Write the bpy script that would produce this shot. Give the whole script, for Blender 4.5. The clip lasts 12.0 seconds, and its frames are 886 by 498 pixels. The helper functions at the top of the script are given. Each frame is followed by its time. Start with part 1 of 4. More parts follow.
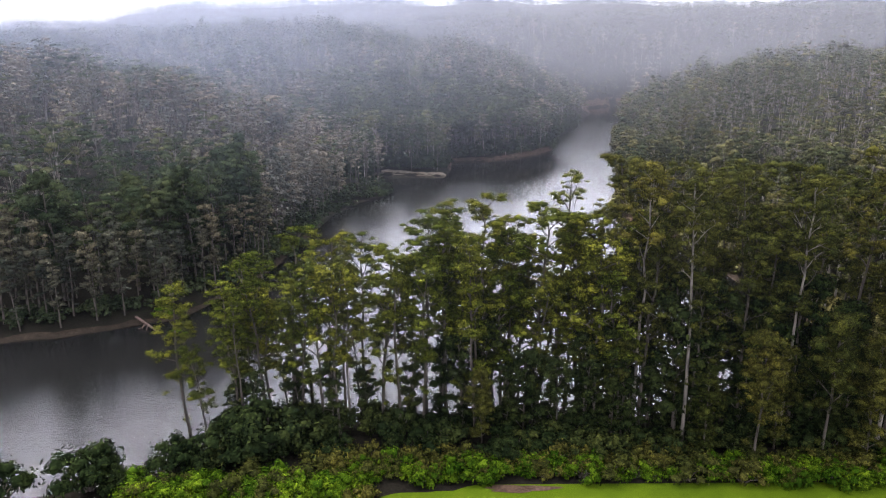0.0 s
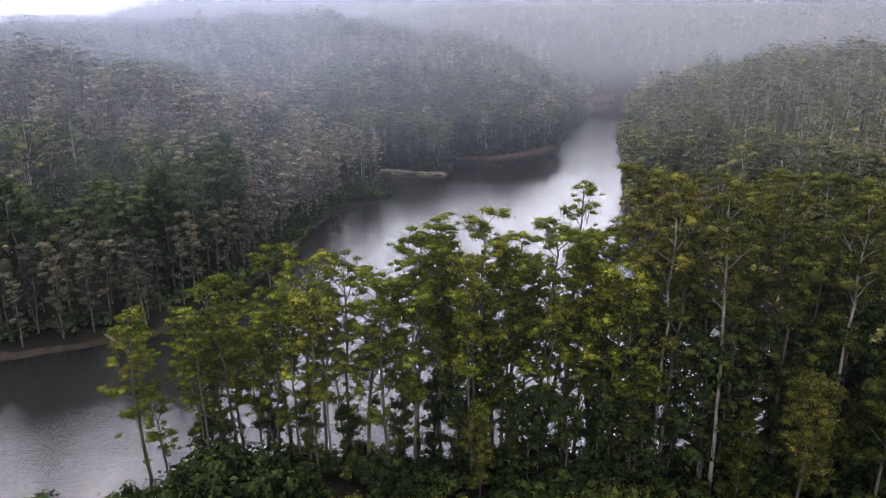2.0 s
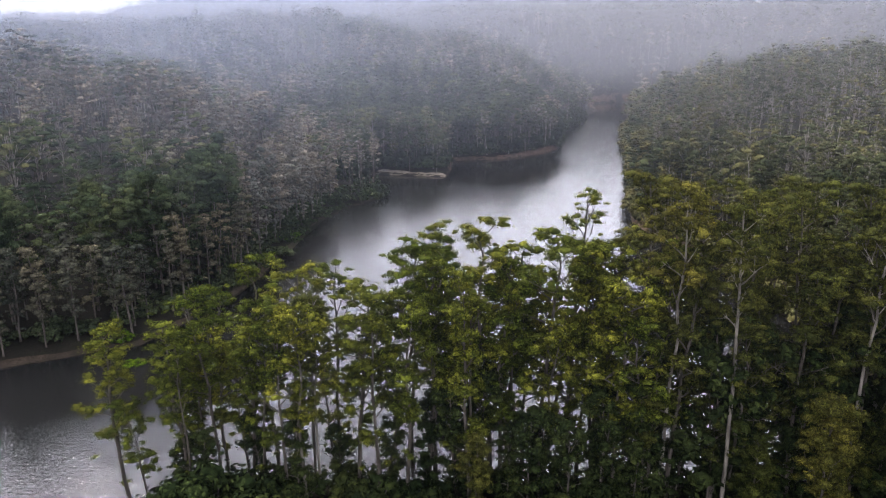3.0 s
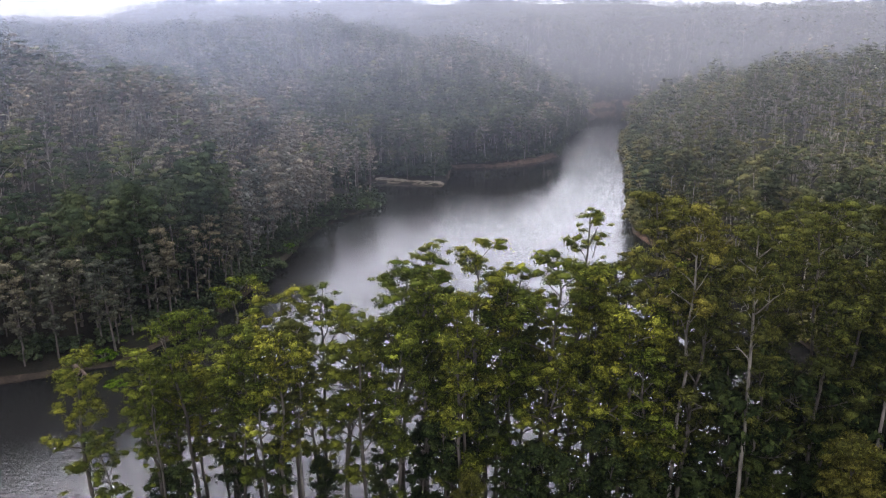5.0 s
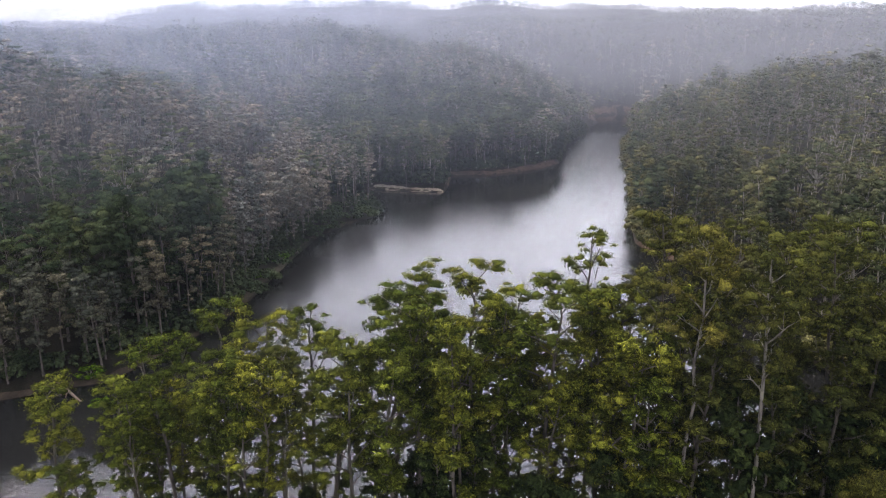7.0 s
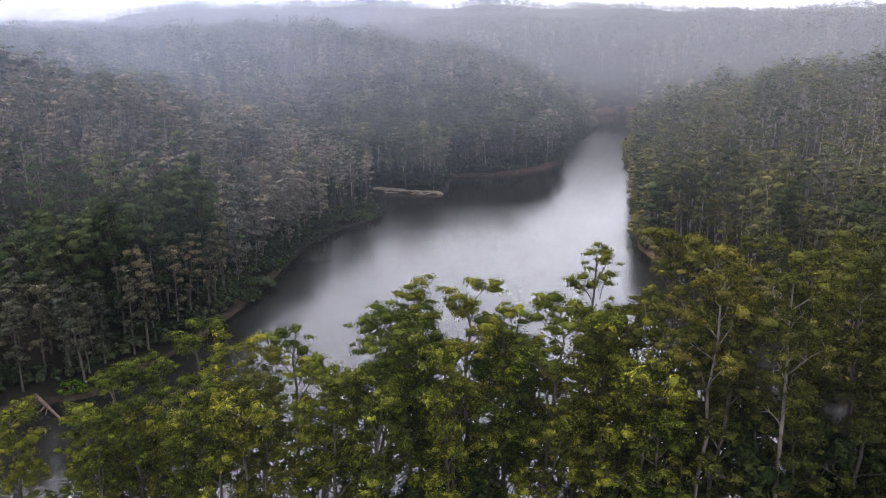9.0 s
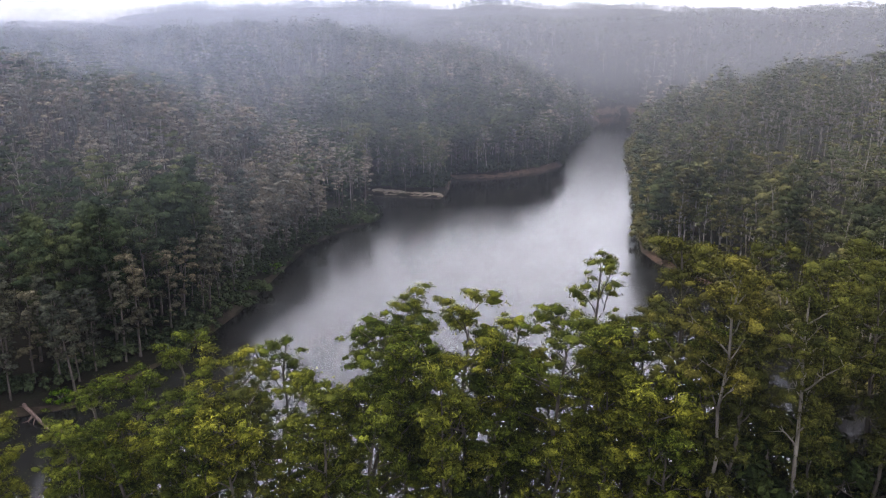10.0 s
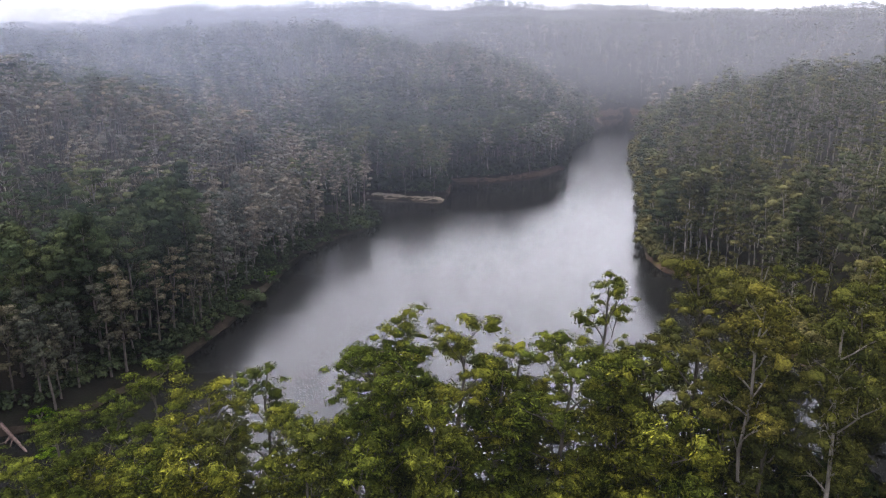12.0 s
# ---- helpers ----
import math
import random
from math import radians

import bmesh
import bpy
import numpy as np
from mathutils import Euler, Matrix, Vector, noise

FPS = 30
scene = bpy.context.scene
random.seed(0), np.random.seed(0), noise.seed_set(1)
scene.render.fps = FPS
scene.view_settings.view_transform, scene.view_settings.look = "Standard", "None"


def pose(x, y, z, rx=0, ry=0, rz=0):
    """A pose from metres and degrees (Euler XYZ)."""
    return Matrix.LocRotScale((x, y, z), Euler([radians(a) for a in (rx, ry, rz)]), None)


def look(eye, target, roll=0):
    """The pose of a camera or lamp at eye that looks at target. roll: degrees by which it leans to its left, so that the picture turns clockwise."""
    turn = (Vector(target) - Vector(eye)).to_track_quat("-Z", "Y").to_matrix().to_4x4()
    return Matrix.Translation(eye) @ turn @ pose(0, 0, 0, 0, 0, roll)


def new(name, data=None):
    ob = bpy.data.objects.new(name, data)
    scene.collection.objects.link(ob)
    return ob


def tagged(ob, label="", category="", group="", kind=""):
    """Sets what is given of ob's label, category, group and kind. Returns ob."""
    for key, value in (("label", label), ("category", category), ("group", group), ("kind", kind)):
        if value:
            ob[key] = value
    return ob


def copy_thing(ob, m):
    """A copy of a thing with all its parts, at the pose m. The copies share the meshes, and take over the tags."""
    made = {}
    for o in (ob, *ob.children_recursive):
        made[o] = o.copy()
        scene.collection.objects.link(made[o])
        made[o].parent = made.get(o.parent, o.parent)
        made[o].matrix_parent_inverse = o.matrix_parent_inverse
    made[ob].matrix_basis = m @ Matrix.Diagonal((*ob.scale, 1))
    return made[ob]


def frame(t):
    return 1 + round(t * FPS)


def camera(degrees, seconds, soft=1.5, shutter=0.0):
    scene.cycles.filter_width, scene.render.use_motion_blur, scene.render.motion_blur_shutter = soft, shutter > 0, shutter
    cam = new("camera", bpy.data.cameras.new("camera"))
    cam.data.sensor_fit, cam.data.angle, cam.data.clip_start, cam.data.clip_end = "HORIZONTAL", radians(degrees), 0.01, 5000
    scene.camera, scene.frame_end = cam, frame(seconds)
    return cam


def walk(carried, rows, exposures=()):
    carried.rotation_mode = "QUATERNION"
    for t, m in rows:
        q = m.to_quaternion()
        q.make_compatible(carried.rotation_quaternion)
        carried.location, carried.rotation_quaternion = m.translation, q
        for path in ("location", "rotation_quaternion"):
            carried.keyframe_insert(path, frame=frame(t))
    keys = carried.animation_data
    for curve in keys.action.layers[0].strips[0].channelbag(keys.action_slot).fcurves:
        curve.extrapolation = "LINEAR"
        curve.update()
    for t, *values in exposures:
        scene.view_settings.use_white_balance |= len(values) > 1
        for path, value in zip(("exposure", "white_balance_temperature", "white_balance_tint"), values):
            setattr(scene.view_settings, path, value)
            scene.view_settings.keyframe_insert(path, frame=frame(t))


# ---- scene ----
cam = camera(66.0, 12.0, 1.15)
PATH = [
    (0, (0.00, -0.00, 50.00), (0.10, 96.51, 23.82), -0.38),
    (0.5, (0.32, 3.37, 50.01), (0.29, 99.82, 23.62), -0.44),
    (1, (0.63, 6.32, 50.04), (0.48, 102.72, 23.46), -0.40),
    (1.5, (0.88, 9.35, 50.03), (0.66, 105.71, 23.30), -0.29),
    (2, (1.13, 11.88, 50.06), (0.78, 108.22, 23.23), -0.29),
    (2.5, (1.34, 14.39, 50.09), (1.00, 110.69, 23.13), -0.17),
    (3, (1.55, 16.55, 50.18), (1.26, 112.84, 23.21), -0.08),
    (5, (2.21, 21.45, 50.83), (2.00, 117.93, 24.55), 0.13),
    (5.5, (2.36, 22.23, 51.04), (2.14, 118.75, 24.89), 0.20),
    (6, (2.54, 23.30, 51.27), (2.29, 119.86, 25.28), 0.24),
    (6.5, (2.66, 24.48, 51.37), (2.39, 121.09, 25.57), 0.25),
    (7, (2.83, 25.40, 51.51), (2.52, 122.05, 25.82), 0.22),
    (9, (3.58, 30.46, 52.01), (3.04, 127.07, 26.23), 0.24),
    (9.5, (3.75, 31.77, 52.01), (3.14, 128.40, 26.28), 0.22),
    (10, (3.96, 33.42, 52.03), (3.26, 130.06, 26.32), 0.21),
    (10.5, (4.11, 34.65, 52.15), (3.34, 131.29, 26.47), 0.23),
    (11, (4.23, 36.06, 52.23), (3.38, 132.72, 26.61), 0.21),
    (11.5, (4.38, 37.35, 52.31), (3.44, 134.02, 26.74), 0.21),
    (12, (4.59, 38.65, 52.41), (3.57, 135.32, 26.84), 0.19),
]
walk(cam, [(t, look(eye, target, roll)) for t, eye, target, roll in PATH], [(0, 3.08, 6330, 16), (5, 2.95, 6340, 16), (12, 2.8, 6380, 16)])

# ---------------------------------------------------------------- world and light
SUN_UP, SUN_TURN = radians(54), radians(-42)      # height over the horizon; from straight ahead towards the left
world = bpy.data.worlds.new("overcast_sky")
world.use_nodes = True
scene.world = world
wn, wl = world.node_tree.nodes, world.node_tree.links
sky = wn.new("ShaderNodeTexSky")
sky.sky_type, sky.sun_disc = "NISHITA", False
sky.sun_elevation, sky.sun_rotation = SUN_UP, SUN_TURN
sky.air_density, sky.dust_density, sky.altitude = 1.0, 4.0, 900
cloud = wn.new("ShaderNodeMix")
cloud.data_type = "RGBA"
cloud.inputs[0].default_value = 0.82
cloud.inputs[7].default_value = (6.3, 6.3, 6.5, 1)
wl.new(sky.outputs[0], cloud.inputs[6])
wl.new(cloud.outputs[2], wn["Background"].inputs[0])
wn["Background"].inputs[1].default_value = 0.1

sun = new("sun", bpy.data.lights.new("sun", "SUN"))
sun.data.energy, sun.data.angle, sun.data.color = 1.5, radians(30), (1.0, 0.95, 0.86)
sun_from = Vector((math.sin(SUN_TURN) * math.cos(SUN_UP), math.cos(SUN_TURN) * math.cos(SUN_UP), math.sin(SUN_UP)))
sun.matrix_world = look(sun_from * 400, (0, 0, 0))


# ---------------------------------------------------------------- materials
def material(name):
    m = bpy.data.materials.new(name)
    m.use_nodes = True
    nodes, links = m.node_tree.nodes, m.node_tree.links
    return m, nodes, links, nodes["Principled BSDF"], nodes["Material Output"]


def ramp(nodes, links, source, stops):
    r = nodes.new("ShaderNodeValToRGB")
    while len(r.color_ramp.elements) < len(stops):
        r.color_ramp.elements.new(0.5)
    for e, (at, colour) in zip(r.color_ramp.elements, stops):
        e.position, e.color = at, (*colour, 1)
    links.new(source, r.inputs[0])
    return r.outputs[0]


def noise_of(nodes, links, scale, detail=4, where=None, stretch=None):
    n = nodes.new("ShaderNodeTexNoise")
    n.inputs["Scale"].default_value, n.inputs["Detail"].default_value = scale, detail
    co = nodes.new("ShaderNodeNewGeometry").outputs["Position"] if where is None else where
    if stretch:
        mp = nodes.new("ShaderNodeMapping")
        mp.inputs["Scale"].default_value = stretch
        links.new(co, mp.inputs[0])
        co = mp.outputs[0]
    links.new(co, n.inputs["Vector"])
    return n.outputs["Fac"]


def mixed(nodes, links, fac, a, b, how="MIX"):
    m = nodes.new("ShaderNodeMix")
    m.data_type, m.blend_type = "RGBA", how
    for slot, v in ((0, fac), (6, a), (7, b)):
        if isinstance(v, (int, float)):
            m.inputs[slot].default_value = v
        elif isinstance(v, tuple):
            m.inputs[slot].default_value = (*v, 1)
        else:
            links.new(v, m.inputs[slot])
    return m.outputs[2]


def leaf_material(name, dark, mid, light, patch=0.12, gloss=0.65, thin=0.3, grain=3.0):
    """Foliage: leaf by leaf, tree by tree and in patches a few metres wide."""
    m, nodes, links, bsdf, out = material(name)
    island = nodes.new("ShaderNodeNewGeometry").outputs["Random Per Island"]
    in_wood = nodes.new("ShaderNodeAttribute")
    in_wood.attribute_name = "tree"
    both_of = nodes.new("ShaderNodeMath")
    both_of.operation = "ADD"
    links.new(in_wood.outputs["Fac"], both_of.inputs[0])
    links.new(nodes.new("ShaderNodeObjectInfo").outputs["Random"], both_of.inputs[1])
    whole_tree = nodes.new("ShaderNodeMath")
    whole_tree.operation = "FRACT"
    links.new(both_of.outputs[0], whole_tree.inputs[0])
    tree = whole_tree.outputs[0]
    base = ramp(nodes, links, island, ((0.0, dark), (0.55, mid), (1.0, light)))
    wide = ramp(nodes, links, noise_of(nodes, links, patch, 1.2), ((0.3, (0.6, 0.66, 0.68)), (0.5, (0.96, 0.97, 0.95)), (0.7, (1.35, 1.28, 1.1))))
    base = mixed(nodes, links, 1.0, base, wide, "MULTIPLY")
    own = ramp(nodes, links, tree, ((0.0, (0.58, 0.67, 0.68)), (0.35, (0.88, 0.94, 0.94)), (0.7, (1.1, 1.08, 1.02)), (1.0, (1.36, 1.24, 1.08))))
    base = mixed(nodes, links, 1.0, base, own, "MULTIPLY")
    fine = noise_of(nodes, links, grain, 3)
    base = mixed(nodes, links, 1.0, base, ramp(nodes, links, fine, ((0.36, (0.5, 0.5, 0.5)), (0.62, (1.35, 1.35, 1.3)))), "MULTIPLY")
    links.new(base, bsdf.inputs["Base Color"])
    bsdf.inputs["Roughness"].default_value = gloss
    bump = nodes.new("ShaderNodeBump")
    bump.inputs["Strength"].default_value, bump.inputs["Distance"].default_value = 0.8 if grain < 5 else 0.3, 0.5 / grain
    links.new(fine, bump.inputs["Height"])
    links.new(bump.outputs[0], bsdf.inputs["Normal"])
    bsdf.inputs["Specular IOR Level"].default_value = 0.0
    back = nodes.new("ShaderNodeBsdfTranslucent")
    links.new(base, back.inputs[0])
    both = nodes.new("ShaderNodeMixShader")
    both.inputs[0].default_value = thin
    links.new(bsdf.outputs[0], both.inputs[1])
    links.new(back.outputs[0], both.inputs[2])
    links.new(both.outputs[0], out.inputs[0])
    return m


def bark_material(name, dark, light):
    m, nodes, links, bsdf, out = material(name)
    streak = noise_of(nodes, links, 2.2, 5, stretch=(1, 1, 0.22))
    base = ramp(nodes, links, streak, ((0.32, dark), (0.62, light)))
    fine = ramp(nodes, links, noise_of(nodes, links, 14, 3), ((0.3, (0.75, 0.75, 0.75)), (0.7, (1.1, 1.1, 1.1))))
    links.new(mixed(nodes, links, 1.0, base, fine, "MULTIPLY"), bsdf.inputs["Base Color"])
    bsdf.inputs["Roughness"].default_value = 0.85
    bsdf.inputs["Specular IOR Level"].default_value = 0.08
    bump = nodes.new("ShaderNodeBump")
    bump.inputs["Strength"].default_value, bump.inputs["Distance"].default_value = 0.5, 0.03
    links.new(streak, bump.inputs["Height"])
    links.new(bump.outputs[0], bsdf.inputs["Normal"])
    return m


def earth_material(name, stops, scale, fine=3.0, rough=0.95, depth=0.15):
    m, nodes, links, bsdf, out = material(name)
    big = noise_of(nodes, links, scale, 6)
    base = ramp(nodes, links, big, stops)
    grain = noise_of(nodes, links, fine, 6)
    base = mixed(nodes, links, 1.0, base, ramp(nodes, links, grain, ((0.3, (0.6, 0.6, 0.6)), (0.7, (1.2, 1.2, 1.2)))), "MULTIPLY")
    links.new(base, bsdf.inputs["Base Color"])
    bsdf.inputs["Roughness"].default_value = rough
    bsdf.inputs["Specular IOR Level"].default_value = 0.03
    bump = nodes.new("ShaderNodeBump")
    bump.inputs["Strength"].default_value, bump.inputs["Distance"].default_value = 0.7, depth
    links.new(grain, bump.inputs["Height"])
    links.new(bump.outputs[0], bsdf.inputs["Normal"])
    return m


GUM_LEAF = leaf_material("gum_leaves", (0.013, 0.0155, 0.0042), (0.032, 0.036, 0.007), (0.078, 0.084, 0.012), patch=0.4, thin=0.15, grain=7)
GUM_LEAF_OLIVE = leaf_material("olive_gum_leaves", (0.0125, 0.013, 0.005), (0.026, 0.0265, 0.0078), (0.051, 0.0505, 0.0115), patch=0.34, thin=0.15, grain=7)
BANK_LEAF = leaf_material("bank_leaves", (0.022, 0.0235, 0.0125), (0.032, 0.033, 0.016), (0.044, 0.0435, 0.02), patch=0.1, thin=0.12)
HILL_LEAF = leaf_material("hill_leaves", (0.022, 0.025, 0.0145), (0.03, 0.034, 0.019), (0.042, 0.045, 0.024), patch=0.1, thin=0.12)
DARK_LEAF = leaf_material("dark_leaves", (0.013, 0.0175, 0.0105), (0.018, 0.024, 0.0135), (0.025, 0.0315, 0.0165), patch=0.12, thin=0.12)
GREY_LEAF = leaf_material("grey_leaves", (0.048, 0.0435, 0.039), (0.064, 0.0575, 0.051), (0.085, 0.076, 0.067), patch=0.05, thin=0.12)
FRONT_LEAF = leaf_material("front_leaves", (0.023, 0.023, 0.018), (0.033, 0.0315, 0.024), (0.047, 0.044, 0.034), patch=0.1, thin=0.12)
SHRUB_LEAF = leaf_material("shrub_leaves", (0.008, 0.017, 0.002), (0.02, 0.039, 0.003), (0.052, 0.08, 0.0055), patch=0.3, thin=0.15, grain=7)
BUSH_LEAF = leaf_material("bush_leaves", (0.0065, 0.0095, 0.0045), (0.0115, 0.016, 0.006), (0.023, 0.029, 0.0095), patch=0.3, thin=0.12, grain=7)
BARK = bark_material("pale_bark", (0.014, 0.0115, 0.0095), (0.055, 0.047, 0.04))
LOG_BARK = bark_material("weathered_red_bark", (0.03, 0.02, 0.017), (0.08, 0.055, 0.048))
BARK_WHITE = bark_material("smooth_white_bark", (0.04, 0.035, 0.03), (0.12, 0.106, 0.092))
BARK_PALE = bark_material("white_bark", (0.04, 0.034, 0.03), (0.15, 0.132, 0.115))
BARK_DARK = bark_material("dark_bark", (0.018, 0.015, 0.014), (0.06, 0.05, 0.044))
# darker than real leaf litter: the shade under the trees is in this colour
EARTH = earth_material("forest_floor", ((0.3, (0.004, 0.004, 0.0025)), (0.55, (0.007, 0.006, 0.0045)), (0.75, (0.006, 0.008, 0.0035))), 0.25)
SOIL = earth_material("shore_soil", ((0.3, (0.01, 0.008, 0.006)), (0.6, (0.02, 0.015, 0.011)), (0.8, (0.032, 0.025, 0.018))), 0.4)
RED_SOIL = earth_material("red_soil", ((0.3, (0.022, 0.014, 0.01)), (0.6, (0.042, 0.027, 0.019)), (0.8, (0.06, 0.042, 0.03))), 0.5)
LAWN = earth_material("lawn", ((0.25, (0.026, 0.043, 0.0014)), (0.6, (0.035, 0.055, 0.0018)), (0.8, (0.044, 0.057, 0.003))), 0.35, fine=9, depth=0.04)
SAND = earth_material("spit_sand", ((0.3, (0.075, 0.06, 0.045)), (0.7, (0.14, 0.115, 0.085))), 0.5)

WATER, nodes, links, bsdf, out = material("lake_water")
bsdf.inputs["Base Color"].default_value = (0.004, 0.004, 0.004, 1)
bsdf.inputs["IOR"].default_value = 1.33
bsdf.inputs["Specular IOR Level"].default_value = 0.5
where = nodes.new("ShaderNodeSeparateXYZ")
links.new(nodes.new("ShaderNodeNewGeometry").outputs["Position"], where.inputs[0])
still = nodes.new("ShaderNodeMapRange")            # the far arm lies sheltered and calm
links.new(where.outputs[1], still.inputs[0])
for k, value in enumerate((585, 625, 0.17, 0.04)):
    still.inputs[k + 1].default_value = value
ripples = noise_of(nodes, links, 1.7, 4, stretch=(0.6, 1.5, 1))
swell = noise_of(nodes, links, 0.05, 3)
gust = nodes.new("ShaderNodeVectorMath")          # wind ruffles the near bay most
gust.operation = "DISTANCE"
links.new(nodes.new("ShaderNodeNewGeometry").outputs["Position"], gust.inputs[0])
gust.inputs[1].default_value = (-52, 82, 0)
windy = nodes.new("ShaderNodeMapRange")
windy.interpolation_type = "SMOOTHSTEP"
links.new(gust.outputs["Value"], windy.inputs[0])
for k, value in enumerate((12, 48, 5.0, 1.0)):
    windy.inputs[k + 1].default_value = value
bay = nodes.new("ShaderNodeMapRange")
bay.interpolation_type = "SMOOTHSTEP"
links.new(gust.outputs["Value"], bay.inputs[0])
for k, value in enumerate((18, 60, 0.05, 0.17)):
    bay.inputs[k + 1].default_value = value
least = nodes.new("ShaderNodeMath")
least.operation = "MINIMUM"
links.new(bay.outputs[0], least.inputs[0])
links.new(still.outputs[0], least.inputs[1])
cove = nodes.new("ShaderNodeVectorMath")          # the cove under the cape is sheltered too
cove.operation = "DISTANCE"
links.new(nodes.new("ShaderNodeNewGeometry").outputs["Position"], cove.inputs[0])
cove.inputs[1].default_value = (20, 345, 0)
lee = nodes.new("ShaderNodeMapRange")
lee.interpolation_type = "SMOOTHSTEP"
links.new(cove.outputs["Value"], lee.inputs[0])
for k, value in enumerate((28, 62, 0.06, 0.17)):
    lee.inputs[k + 1].default_value = value
calmest = nodes.new("ShaderNodeMath")
calmest.operation = "MINIMUM"
links.new(least.outputs[0], calmest.inputs[0])
links.new(lee.outputs[0], calmest.inputs[1])
links.new(calmest.outputs[0], bsdf.inputs["Roughness"])
patchy = nodes.new("ShaderNodeMath")
patchy.operation = "MULTIPLY"
links.new(swell, patchy.inputs[0])
links.new(windy.outputs[0], patchy.inputs[1])
calm = nodes.new("ShaderNodeMath")
calm.operation = "MULTIPLY"
links.new(ripples, calm.inputs[0])
links.new(patchy.outputs[0], calm.inputs[1])
bump = nodes.new("ShaderNodeBump")
bump.inputs["Strength"].default_value, bump.inputs["Distance"].default_value = 0.6, 0.035
links.new(calm.outputs[0], bump.inputs["Height"])
links.new(bump.outputs[0], bsdf.inputs["Normal"])


def mist_material(name, thick, low, high, whiter, pale, left, right):
    """A thin bank of mist, which thins out over the water and above its top: lets most light through and scatters the rest forwards and back."""
    m, nodes, links, bsdf, out = material(name)
    nodes.remove(bsdf)
    front, back, clear = nodes.new("ShaderNodeBsdfDiffuse"), nodes.new("ShaderNodeBsdfTranslucent"), nodes.new("ShaderNodeBsdfTransparent")
    glow, veil = nodes.new("ShaderNodeMixShader"), nodes.new("ShaderNodeMixShader")
    glow.inputs[0].default_value = 0.5
    links.new(front.outputs[0], glow.inputs[1])
    links.new(back.outputs[0], glow.inputs[2])
    place = nodes.new("ShaderNodeNewGeometry").outputs["Position"]
    split = nodes.new("ShaderNodeSeparateXYZ")
    links.new(place, split.inputs[0])

    def ranged(source, a, b, c, d):
        r = nodes.new("ShaderNodeMapRange")
        r.interpolation_type = "SMOOTHSTEP"
        links.new(source, r.inputs[0])
        for k, v in enumerate((a, b, c, d)):
            r.inputs[k + 1].default_value = v
        return r.outputs[0]

    def times(a, b):
        n = nodes.new("ShaderNodeMath")
        n.operation = "MULTIPLY"
        links.new(a, n.inputs[0])
        links.new(b, n.inputs[1])
        return n.outputs[0]

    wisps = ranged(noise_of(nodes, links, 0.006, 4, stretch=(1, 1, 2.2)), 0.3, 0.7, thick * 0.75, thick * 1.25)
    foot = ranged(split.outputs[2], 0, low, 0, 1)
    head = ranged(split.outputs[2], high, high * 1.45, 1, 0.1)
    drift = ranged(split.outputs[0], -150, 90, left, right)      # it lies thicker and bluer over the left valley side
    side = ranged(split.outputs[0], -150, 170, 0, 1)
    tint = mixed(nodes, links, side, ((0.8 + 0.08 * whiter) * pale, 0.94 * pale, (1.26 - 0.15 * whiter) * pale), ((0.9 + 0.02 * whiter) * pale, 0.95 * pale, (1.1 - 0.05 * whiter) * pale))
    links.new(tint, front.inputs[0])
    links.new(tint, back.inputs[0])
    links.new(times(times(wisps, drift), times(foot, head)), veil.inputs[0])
    links.new(clear.outputs[0], veil.inputs[1])
    links.new(glow.outputs[0], veil.inputs[2])
    links.new(veil.outputs[0], out.inputs[0])
    return m


# ---------------------------------------------------------------- meshes out of number arrays
class Geo:
    """Quads gathered from many small pieces; leaves bring along the way their clump faces."""

    def __init__(self):
        self.v, self.f, self.face, self.n = [], [], [], 0

    def add(self, v, f, face=None):
        self.v.append(np.asarray(v, float).reshape(-1, 3))
        self.f.append(np.asarray(f, int).reshape(-1, 4) + self.n)
        if face is not None:
            self.face.append(face)
        self.n += len(self.v[-1])

    def arrays(self):
        return np.concatenate(self.v), np.concatenate(self.f)

    def facing(self):
        return np.concatenate(self.face) if self.face else None


def mesh_of(name, v, f, mat, smooth=False, facing=None):
    me = bpy.data.meshes.new(name)
    me.vertices.add(len(v))
    me.vertices.foreach_set("co", np.ascontiguousarray(v, dtype=np.float32).ravel())
    me.loops.add(f.size)
    me.loops.foreach_set("vertex_index", f.ravel().astype(np.int32))
    me.polygons.add(len(f))
    me.polygons.foreach_set("loop_start", np.arange(0, f.size, 4, dtype=np.int32))
    me.polygons.foreach_set("use_smooth", np.full(len(f), smooth or facing is not None))
    me.update(calc_edges=True)
    if facing is not None:
        soft = me.attributes.new("custom_normal", "FLOAT_VECTOR", "POINT")
        soft.data.foreach_set("vector", np.ascontiguousarray(facing, dtype=np.float32).ravel())
    me.materials.append(mat)
    return me


def part(name, geo, mat, parent=None, label="", smooth=False):
    v, f = geo.arrays()
    ob = new(name, mesh_of(name, v, f, mat, smooth, geo.facing()))
    ob.parent = parent
    return tagged(ob, label)


